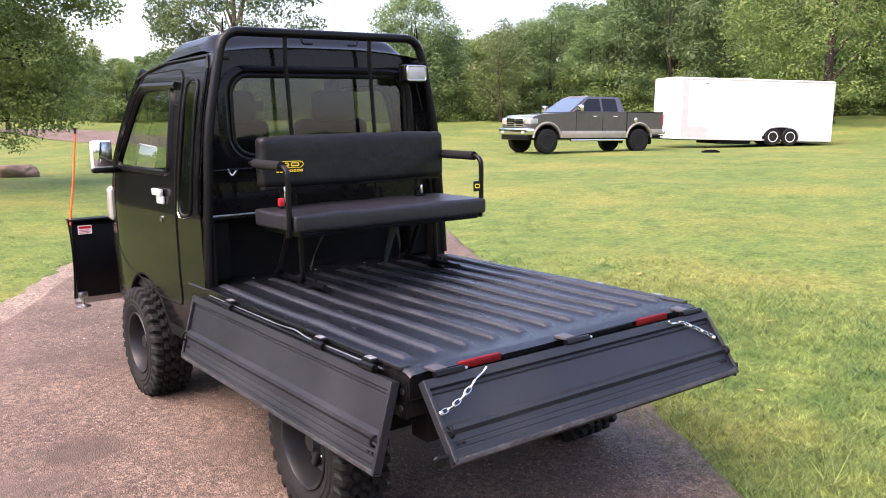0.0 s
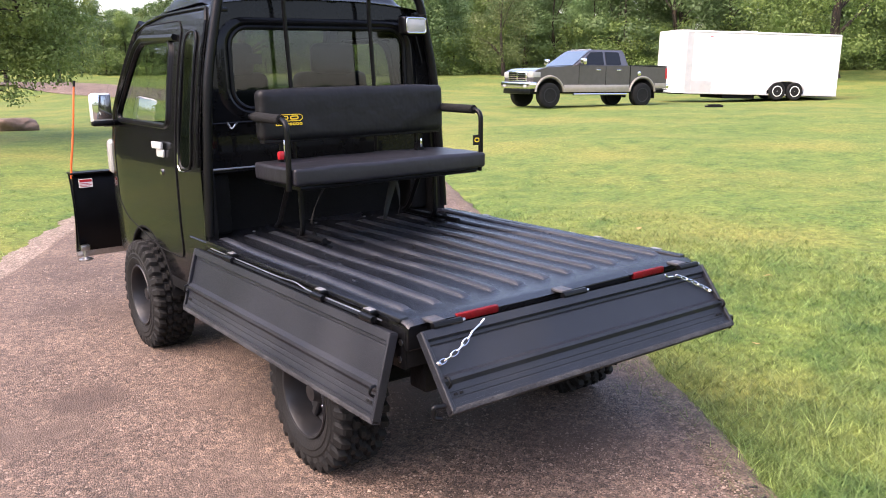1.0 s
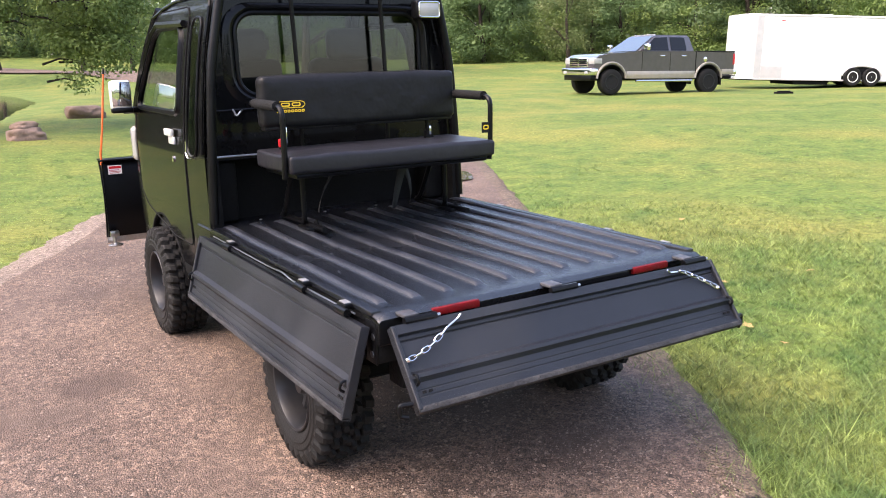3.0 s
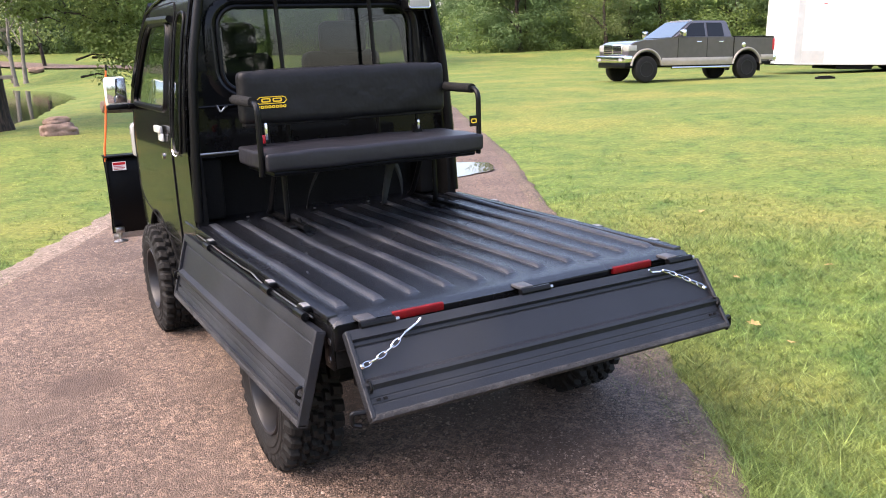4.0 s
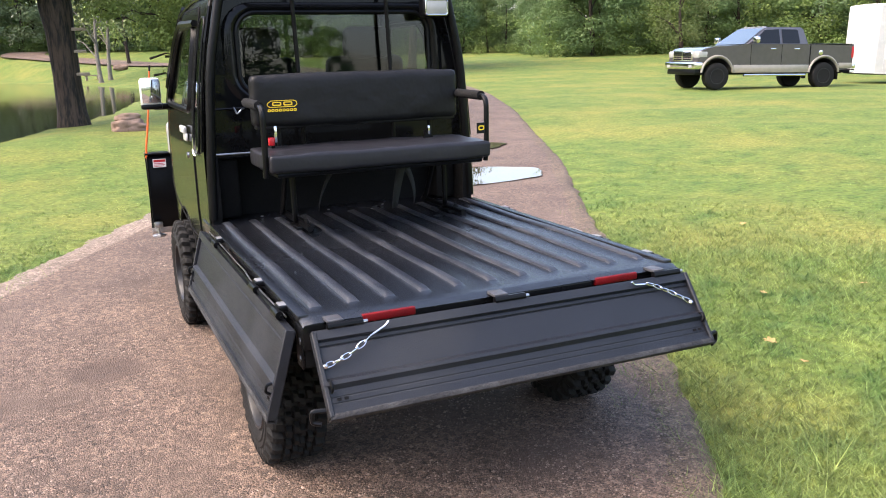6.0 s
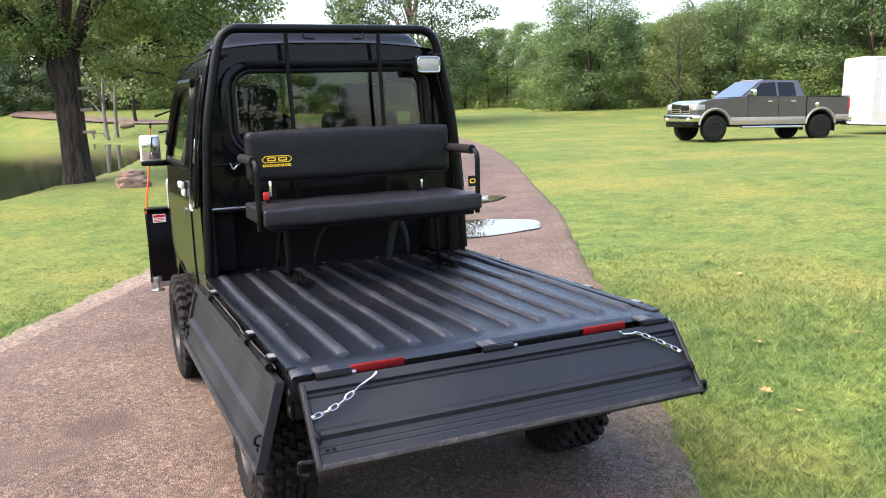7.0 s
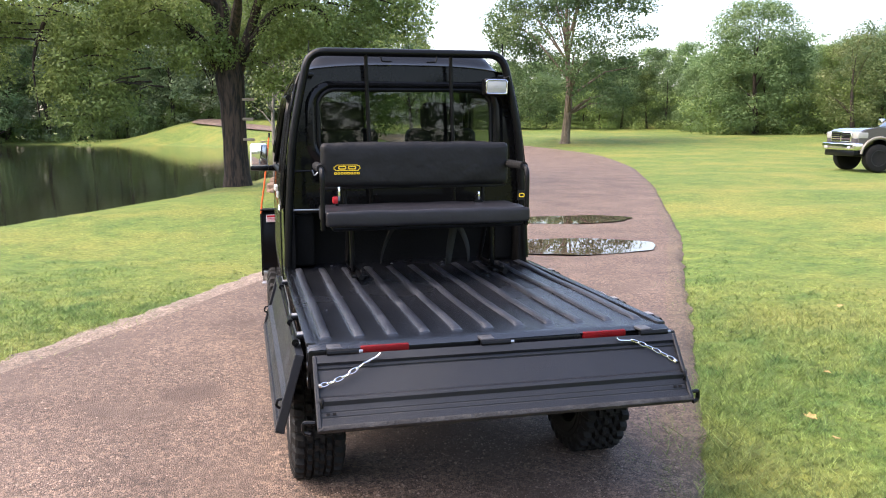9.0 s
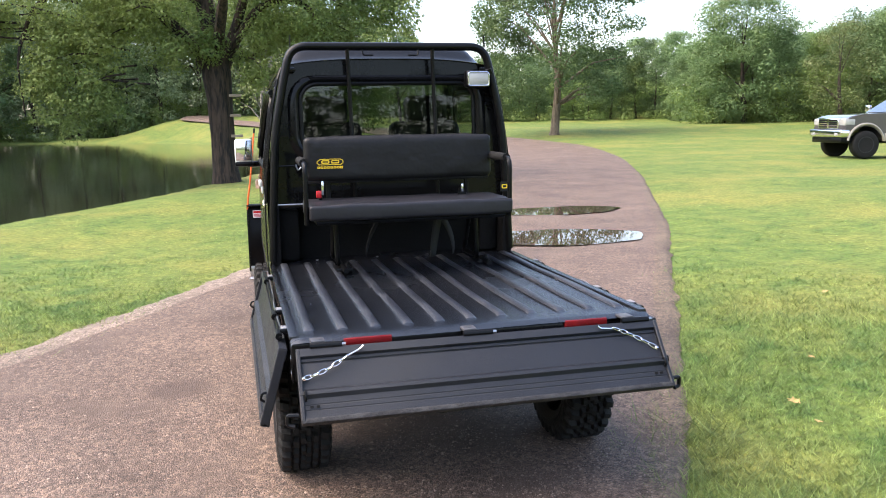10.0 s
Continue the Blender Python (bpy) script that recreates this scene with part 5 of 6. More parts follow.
# the old spreading tree on the pond bank: bole, named limbs and masses of drooping sprays
def old_tree(name, m, label, seed):
    rng = np.random.default_rng(seed)
    top = root(name, m, label, "tree")
    bm = bmesh.new()
    tube(bm, [(0, 0, -0.2), (0, 0, 0.05), (-0.01, 0, 0.35), (-0.03, 0, 1.2), (-0.06, 0.02, 2.2), (-0.1, 0.02, 2.8), (-0.12, 0.03, 3.3)], [0.43, 0.385, 0.33, 0.305, 0.32, 0.37, 0.30], 16)
    for pts, r in (([(-0.15, 0, 2.7), (-0.55, 0.1, 3.5), (-1.6, 0.1, 4.5), (-3.2, 0, 5.0), (-5.6, -0.3, 5.2)], 0.2),
                   ([(-0.1, 0, 3.0), (-0.35, 0.3, 5), (-0.8, 0.2, 8), (-0.6, 0, 10.2)], 0.25),
                   ([(0.0, 0, 2.8), (0.35, 0.1, 3.7), (1.1, 0, 6.0), (1.8, 0, 9)], 0.2),
                   ([(0.2, 0, 3.3), (1.1, -0.3, 4.6), (2.1, -0.3, 4.7), (2.7, -0.35, 3.9), (2.95, -0.4, 2.6), (3.2, -0.4, 1.7)], 0.11),
                   ([(-3.2, 0, 5.0), (-4.2, -0.3, 4.5), (-4.7, -0.4, 3.2), (-4.6, -0.4, 1.8)], 0.08),
                   ([(-0.1, 0, 3.1), (0.2, -1.8, 4.6), (0.3, -4, 5.2)], 0.15),
                   ([(-0.1, 0, 3.1), (0.1, 1.8, 4.6), (-0.3, 4, 5.4)], 0.15),
                   ([(0.8, 0, 5.0), (2.4, 0.1, 5.4), (4.6, 0.2, 5.2)], 0.11),
                   ([(-0.4, 0.1, 4.6), (-1.8, -0.6, 5.6), (-3.4, -1.0, 6.6)], 0.12)):
        P = arc(pts, 0.5, 4)
        tube(bm, P, [r * (1 - 0.82 * i / (len(P) - 1)) for i in range(len(P))], 9)
    # masses: centre, half sizes, clumps, mean clump radius
    masses = (((-3.45, -0.3, 2.75), (1.15, 1.1, 1.5), 115, 0.42), ((-5.6, 0.2, 3.4), (0.8, 1.0, 0.9), 30, 0.42), ((-3.6, 0, 4.4), (1.7, 1.7, 0.9), 80, 0.5), ((-6.0, 0, 4.7), (1.3, 1.5, 1.2), 60, 0.5),
              ((-1.7, 0.2, 4.1), (1.2, 1.6, 0.8), 62, 0.46), ((-1.2, -0.4, 3.4), (0.6, 0.8, 0.6), 20, 0.36), ((0.0, 0, 6.2), (2.6, 2.6, 1.6), 60, 0.62), ((0, 0, 8.8), (2.3, 2.3, 1.9), 25, 0.7),
              ((2.1, 0, 4.6), (1.5, 1.7, 1.1), 85, 0.5), ((4.0, 0.1, 4.8), (1.2, 1.5, 1.0), 62, 0.48), ((2.95, -0.4, 2.7), (1.35, 1.2, 1.5), 150, 0.42),
              ((0.9, -0.35, 3.2), (0.55, 0.7, 0.75), 32, 0.36), ((-0.3, -0.5, 3.6), (0.5, 0.5, 0.6), 18, 0.36),
              ((0.2, -3.2, 5.3), (1.6, 1.3, 0.8), 26, 0.5), ((-2.6, -1.0, 6.2), (1.9, 1.7, 1.0), 30, 0.58), ((3.0, 0.4, 6.6), (1.9, 1.9, 1.2), 30, 0.58),
              ((-5.2, 0.4, 6.4), (1.6, 1.7, 1.0), 25, 0.56), ((0, 3.2, 5.2), (2.4, 1.5, 1.2), 40, 0.56))
    spots, radii = [], []
    for c, h, n, r in masses:
        d = rng.normal(size=(n, 3))
        d /= np.linalg.norm(d, axis=1, keepdims=True)
        p = np.array(c) + d * rng.uniform(0.45, 1.08, (n, 1)) * np.array(h)
        spots.append(p)
        radii.append(r * rng.uniform(0.6, 1.35, n))
    spots, radii = np.concatenate(spots), np.concatenate(radii)
    for j in rng.choice(len(spots), 120, replace=False):
        e = Vector(spots[j])
        s0 = Vector((e.x * 0.72, e.y * 0.6, e.z + 0.35 * rng.uniform(-0.4, 1.0)))
        tube(bm, [s0, s0.lerp(e, 0.5) + Vector((0, 0, 0.08)), e], [0.03, 0.02, 0.008], 5)
    part("trunk", bm, BARK, top)
    C, D = clumped(rng, spots, radii, 500, 0.6)
    V, F = leaf_quads(rng, C, D, 0.092, 0.55, 0.5)
    raw("crown", V, F, LEAF, top)
    return top


bank_tree = old_tree("bank_tree", at(1.06, 21.6), "old spreading tree with drooping leafy limbs", 21)
for z, w in ((1.20, 0.17), (1.72, 0.16), (2.22, 0.18)):
    b = box(bmesh.new(), 0.18, 0.18 + 1.7 * w, -0.36, -0.31, z, z + 0.07, 0.008)
    part("ladder_step", b, BOARD, bank_tree, "weathered board nailed on as step")

# slender tree by the bend of the drive
tree("drive_tree", at(21.9, 51.0), "open-crowned tree with several upright limbs", BROWN_BARK, LEAF_WOOD, 12.0, 5.2, 2.3, 0.28, 215, 200, 0.17, 31, limbs=22, clump_r=(0.6, 1.3), shape=lambda f: 0.5 + 0.5 * math.sin(math.pi * (0.15 + 0.75 * f)), flat=0.62)

# pale-barked pair behind the bank tree, and young trees on the far lawn
for x, y, h, r, seed in ((3.7, 66.0, 10.5, 2.8, 41), (4.6, 69.0, 9.5, 2.4, 42)):
    tree("birch_tree", at(x, y), "pale-barked slender tree by the water", PALE_BARK, LEAF_PALE, h, r, 2.6, 0.15, 42, 60, 0.24, seed, group="pale trees", clump_r=(0.5, 1.0))
for x, y, h, seed in ((11.5, 70.0, 8.0, 51), (16.0, 74.0, 9.0, 52), (7.0, 84, 10, 53)):
    tree("lawn_tree", at(x, y), "young tree standing alone on the lawn", BARK, LEAF, h, 2.8, 2.2, 0.16, 40, 26, 0.36, seed, group="lawn trees")

# woods: a few kinds, repeated round the lawn
ROUND = lambda f: math.sqrt(max(0.03, 1 - (1.75 * f - 0.8) ** 2))
FULL = lambda f: 0.55 + 0.5 * math.sin(math.pi * (0.1 + 0.75 * f))
CONE = lambda f: 1.0 - 0.75 * f
kinds = [
    tree("woodland_tree", at(6, 124), "dense green woodland tree", BARK, LEAF_WOOD, 12, 3.3, 0.2, 0.18, 78, 120, 0.25, 61, ROUND, group="woodland trees", limbs=4, far=True, clump_r=(0.7, 1.5), flat=0.65),
    tree("woodland_tree", at(14, 122), "dense green woodland tree", BARK, LEAF_WOOD, 12, 3.0, 0.2, 0.17, 78, 120, 0.25, 62, FULL, group="woodland trees", limbs=4, far=True, clump_r=(0.7, 1.5), flat=0.65),
    tree("woodland_tree", at(20, 120), "dense green woodland tree", BARK, LEAF_WOOD, 12, 3.4, 0.3, 0.18, 82, 120, 0.25, 63, FULL, group="woodland trees", limbs=4, far=True, clump_r=(0.6, 1.4), flat=0.6),
    tree("woodland_tree", at(26, 118), "vine-hung bright green woodland tree", BARK, LEAF_BRIGHT, 12, 3.1, 0.4, 0.2, 74, 120, 0.25, 64, CONE, group="woodland trees", limbs=4, far=True, clump_r=(0.7, 1.4), flat=0.65),
]
# ordinary far trees, not willows; their leaf colour carries the air's haze
haze_kind = tree("willow_tree", at(-14, 112), "woodland tree beyond the pond, pale with haze put into its leaf colour", BARK, LEAF_HAZE, 12, 3.3, 0.3, 0.18, 80, 120, 0.25, 66, ROUND, group="willows", limbs=4, far=True, clump_r=(0.7, 1.5), flat=0.65)
back_kind = tree("woodland_tree", at(-60, -20), "dense green woodland tree", BARK, LEAF_WOOD, 12, 3.4, 0.2, 0.18, 75, 45, 0.6, 65, ROUND, group="woodland trees", limbs=4, far=True)
rng = np.random.default_rng(7)


def wood_height(az):
    return float(np.interp(az, (-60, -6, 4, 9, 13, 20, 28, 31, 36, 40, 45, 50, 62, 70, 90), (19, 20, 18, 13, 7.6, 7.6, 8.0, 8.6, 8.2, 8.6, 11.5, 15.0, 16.0, 16, 15)))


def wood_range(az):
    return float(np.interp(az, (-60, 2, 10, 14, 29.5, 30.5, 37, 41, 48, 90), (112, 112, 104, 92, 90, 71, 71, 74, 68, 62)))


for row in range(3):
    az = -26.0
    while az < 76:
        H, r = wood_height(az), wood_range(az) + row * 6.5 + rng.uniform(-1.5, 1.5)
        h = H * rng.uniform(0.78, 1.05) * (1.0 if row else 0.86)
        k = kinds[int(rng.choice(4, p=(0.3, 0.3, 0.22, 0.18)))] if row < 2 else back_kind
        # most trees beyond the pond take the leaf with painted haze
        if az < 6 and row < 2 and rng.uniform() < 0.7:
            k = haze_kind
        s = h / 12
        wide = s * rng.uniform(0.95, 1.25)
        x, y = 1.2 + r * math.sin(radians(az)), -1 + r * math.cos(radians(az))
        if abs(az - 9) > 1.0 or row > 0:
            copy_thing(k, at(x, y, rng.uniform(0, 360), wide, s))
        az += math.degrees(5.0 * wide / r) * (0.72 if row == 0 else 0.9)
# woods behind the camera and to the sides
az = 78.0
while az < 332:
    low = 125 < az < 161
    r = rng.uniform(42, 56) if az > 215 else (rng.uniform(255, 280) if low else rng.uniform(100, 125))
    x, y = r * math.sin(radians(az)), r * math.cos(radians(az))
    s = rng.uniform(0.55, 0.8) if low else rng.uniform(0.9, 1.3)
    copy_thing(back_kind, at(x, y, rng.uniform(0, 360), s * (2.2 if low else 1.2), s))
    az += rng.uniform(5.5, 9) if az > 215 else (rng.uniform(1.2, 1.9) if low else rng.uniform(2.6, 4.0))
# the big thicket tree, a pale one and the tree over the trailer
tree("thicket_tree", at(1.2 + 70 * math.sin(radians(33.6)), -1 + 70 * math.cos(radians(33.6))), "broad layered green tree at the wood's edge", BARK, LEAF_WOOD, 10.0, 4.0, 0.5, 0.22, 230, 150, 0.2, 71, ROUND, clump_r=(0.7, 1.3), limbs=5, far=True, flat=0.62)
tree("pale_tree", at(1.2 + 66 * math.sin(radians(39.2)), -1 + 66 * math.cos(radians(39.2))), "rounded pale green tree at the wood's edge", BARK, LEAF_PALE, 6.9, 2.2, 1.0, 0.16, 60, 190, 0.17, 72, ROUND, clump_r=(0.5, 0.95), limbs=5, far=True)
tree("overhanging_tree", at(49, 27), "tall yellow-green tree over the white trailer", BARK, LEAF_BRIGHT, 16, 6.0, 1.4, 0.3, 230, 150, 0.19, 73, FULL, clump_r=(0.7, 1.5), limbs=5, far=True, flat=0.6)


def undergrowth():
    """Brambles and vines along the foot of the woods."""
    rng = np.random.default_rng(17)
    spots, radii = [], []
    for az in np.arange(-26, 76, 0.55):
        r = wood_range(az) - 1.5 + rng.uniform(-1, 1.5)
        x, y = 1.2 + r * math.sin(radians(az)), -1 + r * math.cos(radians(az))
        g = float(ground_z(x, y))
        for _ in range(8):
            spots.append((x + rng.normal(0, 0.8), y + rng.normal(0, 0.8), g + 3.9 * rng.uniform(0.02, 1) ** 1.4))
            radii.append(rng.uniform(0.5, 1.1))
    C, D = clumped(rng, np.array(spots), radii, 150)
    V, F = leaf_tris(rng, C, D, 0.2)
    ob = raw("undergrowth", V, F, LEAF_BRIGHT, None, 3)
    tagged(ob, "bright green brambles and vines below the woods", "undergrowth", kind="stuff")
    spots, radii = [], []
    for az in np.arange(-45, 92, 0.8):
        r = wood_range(az) + 24
        x, y = 1.2 + r * math.sin(radians(az)), -1 + r * math.cos(radians(az))
        for h in np.arange(0.5, wood_height(az) * 0.82, 1.7):
            spots.append((x + rng.normal(0, 1.5), y + rng.normal(0, 1.5), 2.3 + h + rng.normal(0, 0.4)))
            radii.append(1.7)
    C, D = clumped(rng, np.array(spots), radii, 15)
    V, F = leaf_quads(rng, C, D, 1.0, 0.8)
    ob = raw("far_woods", V, F, LEAF_WOOD)
    tagged(ob, "deep green woods far behind the lawn", "woods", kind="stuff")


undergrowth()

# ---- pickup and trailer ----
HEAD = 62.0
pickup = root("pickup_truck", pose(24.75, 21.67, 0.085, 1.4, 0, 80), "grey and beige four-door pickup parked on the lawn", "pickup truck")
GLASS_DARK = material("dark_car_glass", (0.006, 0.006, 0.007), 0.05, vary=0.1, spec=0.35)
LIGHT_GLASS = material("windscreen_glass", (0.03, 0.045, 0.05), 0.08, vary=0.1, spec=1.0, coat=1.0)
ALLOY = material("dark_alloy", (0.11, 0.11, 0.115), 0.4, 0.4, vary=0.2)
WB = 4.07


def side_profile():
    pts = [(-1.12, 0.68), (-1.14, 1.46), (0.56, 1.475), (0.6, 1.47), (3.02, 1.47), (3.25, 1.44), (4.2, 1.39), (4.55, 1.33), (4.72, 1.24), (4.78, 0.95), (4.76, 0.70), (WB + 0.55, 0.60)]
    pts += [(WB + 0.55 * math.cos(a), 0.50 + 0.55 * math.sin(a)) for a in np.linspace(0.2, math.pi - 0.2, 13)] + [(3.45, 0.54), (0.6, 0.54)]
    pts += [(0.55 * math.cos(a), 0.50 + 0.55 * math.sin(a)) for a in np.linspace(0.2, math.pi - 0.2, 13)]
    return pts


b = prism(bmesh.new(), side_profile(), lambda p, q, d: (d, p, q), -0.96, 0.96)
bmesh.ops.bevel(b, geom=[e for e in b.edges if e.calc_length() < 1.89 and abs(abs(e.verts[0].co.x) - 0.96) < 0.01 and abs(e.verts[0].co.x - e.verts[1].co.x) < 0.01 and e.verts[0].co.z > 0.9], offset=0.05, segments=3, affect='EDGES', clamp_overlap=True)
part("body", b, GREY_PAINT, pickup, "grey metallic body", angle=30)
b = bmesh.new()
V = [b.verts.new((s * w, y, z)) for s in (-1, 1) for w, y, z in ((0.93, 0.60, 1.43), (0.93, 3.1, 1.43), (0.78, 2.22, 2.03), (0.78, 0.80, 2.03))]
for f in ((0, 1, 2, 3), (7, 6, 5, 4), (1, 5, 6, 2), (4, 0, 3, 7), (3, 2, 6, 7), (0, 4, 5, 1)):
    b.faces.new([V[i] for i in f])
bmesh.ops.bevel(b, geom=[e for e in b.edges], offset=0.05, segments=3, affect='EDGES')
part("cab", b, GREY_PAINT, pickup, angle=30)


def cab_pt(s, y, z, out=0.012):
    w = 0.93 - 0.15 * (z - 1.43) / 0.6
    return (s * (w + out), y, z)


for s in (-1, 1):
    for name, q in (("front_window", [(1.74, 1.50), (2.80, 1.50), (2.66, 1.60), (2.30, 1.93), (1.76, 1.955)]), ("back_window", [(0.98, 1.53), (1.02, 1.50), (1.64, 1.50), (1.66, 1.955), (1.08, 1.95), (1.03, 1.91)])):
        b = bmesh.new()
        b.faces.new([b.verts.new(cab_pt(s, y, z)) for y, z in q])
        part(name, b, GLASS_DARK, pickup, "dark side window", smooth=False)
    part("bed_gap", box(bmesh.new(), s * 0.955, s * 0.966, 0.565, 0.60, 0.6, 1.47), CHASSIS, pickup)
    for y in (1.68, 2.85):
        part("door_seam", tube(bmesh.new(), [(s * 0.963, y, 0.56), (s * 0.963, y, 1.45)], 0.008, 4), CHASSIS, pickup)
    for y in (1.12, 2.02):
        part("door_handle", box(bmesh.new(), s * 0.962, s * 0.99, y - 0.1, y + 0.1, 1.30, 1.335, 0.008), CHROME, pickup, "chrome door handle")
    part("lower_panel", box(bmesh.new(), s * 0.955, s * 0.972, 0.60, 3.47, 0.55, 0.80, 0.006), BEIGE_PAINT, pickup, "beige lower panel")
    part("lower_panel", box(bmesh.new(), s * 0.955, s * 0.972, -1.12, -0.58, 0.69, 0.86, 0.006), BEIGE_PAINT, pickup)
    for y in (0, WB):
        fl = [(y + 0.585 * math.cos(a), 0.50 + 0.585 * math.sin(a)) for a in np.linspace(0.1, math.pi - 0.1, 19)]
        part("wheel_flare", tube(bmesh.new(), [(s * 0.965, p, q) for p, q in fl], 0.04, 8), BEIGE_PAINT, pickup, "beige wheel arch flare")
        m = pose(s * 0.86, y, 0.435, 0, 0, 0 if s > 0 else 180)
        w = part("wheel", lathe(bmesh.new(), [(0.26, 0.05), (0.26, 0.15), (0.235, 0.15), (0.22, 0.09), (0.09, 0.075), (0.08, 0.12), (0.0, 0.12)], 28, m), RIM, pickup, "dark grey alloy wheel")
        part("tyre", lathe(bmesh.new(), [(0.255, -0.13), (0.37, -0.155), (0.42, -0.13), (0.435, -0.09), (0.435, 0.09), (0.42, 0.13), (0.37, 0.155), (0.255, 0.14)], 36, m), RUBBER, w)
        for k in range(6):
            part("spoke", box(bmesh.new(), 0.10, 0.135, 0.07, 0.23, -0.025, 0.025, 0.008, 1, m @ Matrix.Rotation(k * math.pi / 3, 4, 'X')), ALLOY, w)
    part("running_board", tube(bmesh.new(), [(s * 1.0, 0.75, 0.47), (s * 1.0, 3.1, 0.47)], 0.04, 8), CHROME, pickup, "chrome running board")
    mr = part("side_mirror", box(bmesh.new(), s * 1.03, s * 1.28, 2.74, 2.88, 1.50, 1.72, 0.04, 3), CHROME, pickup, "chrome towing mirror")
    part("mirror_arm", box(bmesh.new(), s * 0.93, s * 1.05, 2.76, 2.82, 1.50, 1.56, 0.01), BLACK_SATIN, mr)
    part("headlight", box(bmesh.new(), s * 0.62, s * 0.965, 4.44, 4.79, 1.03, 1.25, 0.04, 3), LENS, pickup, "clear headlight")
    part("tail_light", box(bmesh.new(), s * 0.86, s * 0.968, -1.155, -1.06, 1.02, 1.40, 0.01), RED_PLASTIC, pickup, "red tail light")
    part("bed_rail", box(bmesh.new(), s * 0.84, s * 0.965, -1.14, 0.55, 1.465, 1.50, 0.012), BLACK_SATIN, pickup)
    part("fog_lamp", box(bmesh.new(), s * 0.60, s * 0.80, 4.90, 4.935, 0.70, 0.80, 0.02), LENS, pickup)
b = bmesh.new()
b.faces.new([b.verts.new(p) for p in ((-0.86, 3.07, 1.475), (0.86, 3.07, 1.475), (0.72, 2.30, 1.99), (-0.72, 2.30, 1.99))])
part("windscreen", b, LIGHT_GLASS, pickup, "sky-reflecting windscreen", smooth=False)
boxed("grille", CHROME, pickup, -0.60, 0.60, 4.70, 4.815, 0.93, 1.27, 0.02, "chrome grille surround")
for k in range(4):
    for s in (-1, 1):
        x0, x1 = sorted((s * 0.05, s * 0.55))
        boxed("grille_opening", CHASSIS, pickup, x0, x1, 4.81, 4.82, 0.96 + k * 0.07, 1.005 + k * 0.07, 0)
boxed("front_bumper", CHROME, pickup, -0.98, 0.98, 4.60, 4.92, 0.66, 0.90, 0.05, "chrome front bumper", 3)
boxed("bumper_valance", BLACK_SATIN, pickup, -0.9, 0.9, 4.5, 4.85, 0.48, 0.66, 0.03)
boxed("rear_bumper", CHROME, pickup, -0.95, 0.95, -1.28, -1.12, 0.66, 0.84, 0.03)
boxed("hitch_bar", CHASSIS, pickup, -0.06, 0.06, -1.95, -1.3, 0.52, 0.62, 0.01, "black hitch bar")
boxed("hitch_tip", WHITE, pickup, -0.07, 0.07, -1.98, -1.80, 0.53, 0.60, 0.01)
for x in (-0.5, -0.25, 0.0, 0.25, 0.5):
    boxed("roof_marker", LENS, pickup, x - 0.06, x + 0.06, 2.06, 2.18, 2.025, 2.06, 0.012, "small clear cab roof marker")
part("fuel_cap", lathe(bmesh.new(), [(0.085, 0), (0.085, 0.008), (0.07, 0.012)], 20, pose(-0.961, 0.17, 1.2, 0, 0, 180)), CHROME, pickup, "round chrome fuel cap")
for s in (-1, 1):
    part("mud_flap", box(bmesh.new(), s * 0.72, s * 0.95, -0.60, -0.585, 0.30, 0.70, 0.004), RUBBER, pickup)
boxed("chassis", CHASSIS, pickup, -0.5, 0.5, -1.1, 4.5, 0.50, 0.70, 0.02)

trailer = root("cargo_trailer", pose(32.02, 20.57, 0.10, 2.4, 0, HEAD), "white enclosed tandem-axle cargo trailer on the lawn", "trailer")
nose = [(-1.1, -2.64), (1.1, -2.64), (1.1, 4.0)] + [(0.75 + 0.35 * math.cos(a), 4.02 + 0.35 * math.sin(a)) for a in np.linspace(0, math.pi / 2, 7)] + [(-0.75 - 0.35 * math.sin(a), 4.02 + 0.35 * math.cos(a)) for a in np.linspace(0, math.pi / 2, 7)]
b = prism(bmesh.new(), nose, lambda p, q, d: (p, q, d), 0.21, 2.66)
bmesh.ops.bevel(b, geom=[e for e in b.edges if abs(e.verts[0].co.z - e.verts[1].co.z) < 0.01 and e.verts[0].co.z > 1], offset=0.06, segments=3, profile=0.5, affect='EDGES', clamp_overlap=True)
part("trailer_body", b, TRAILER_WHITE, trailer, "plain white panelled body")
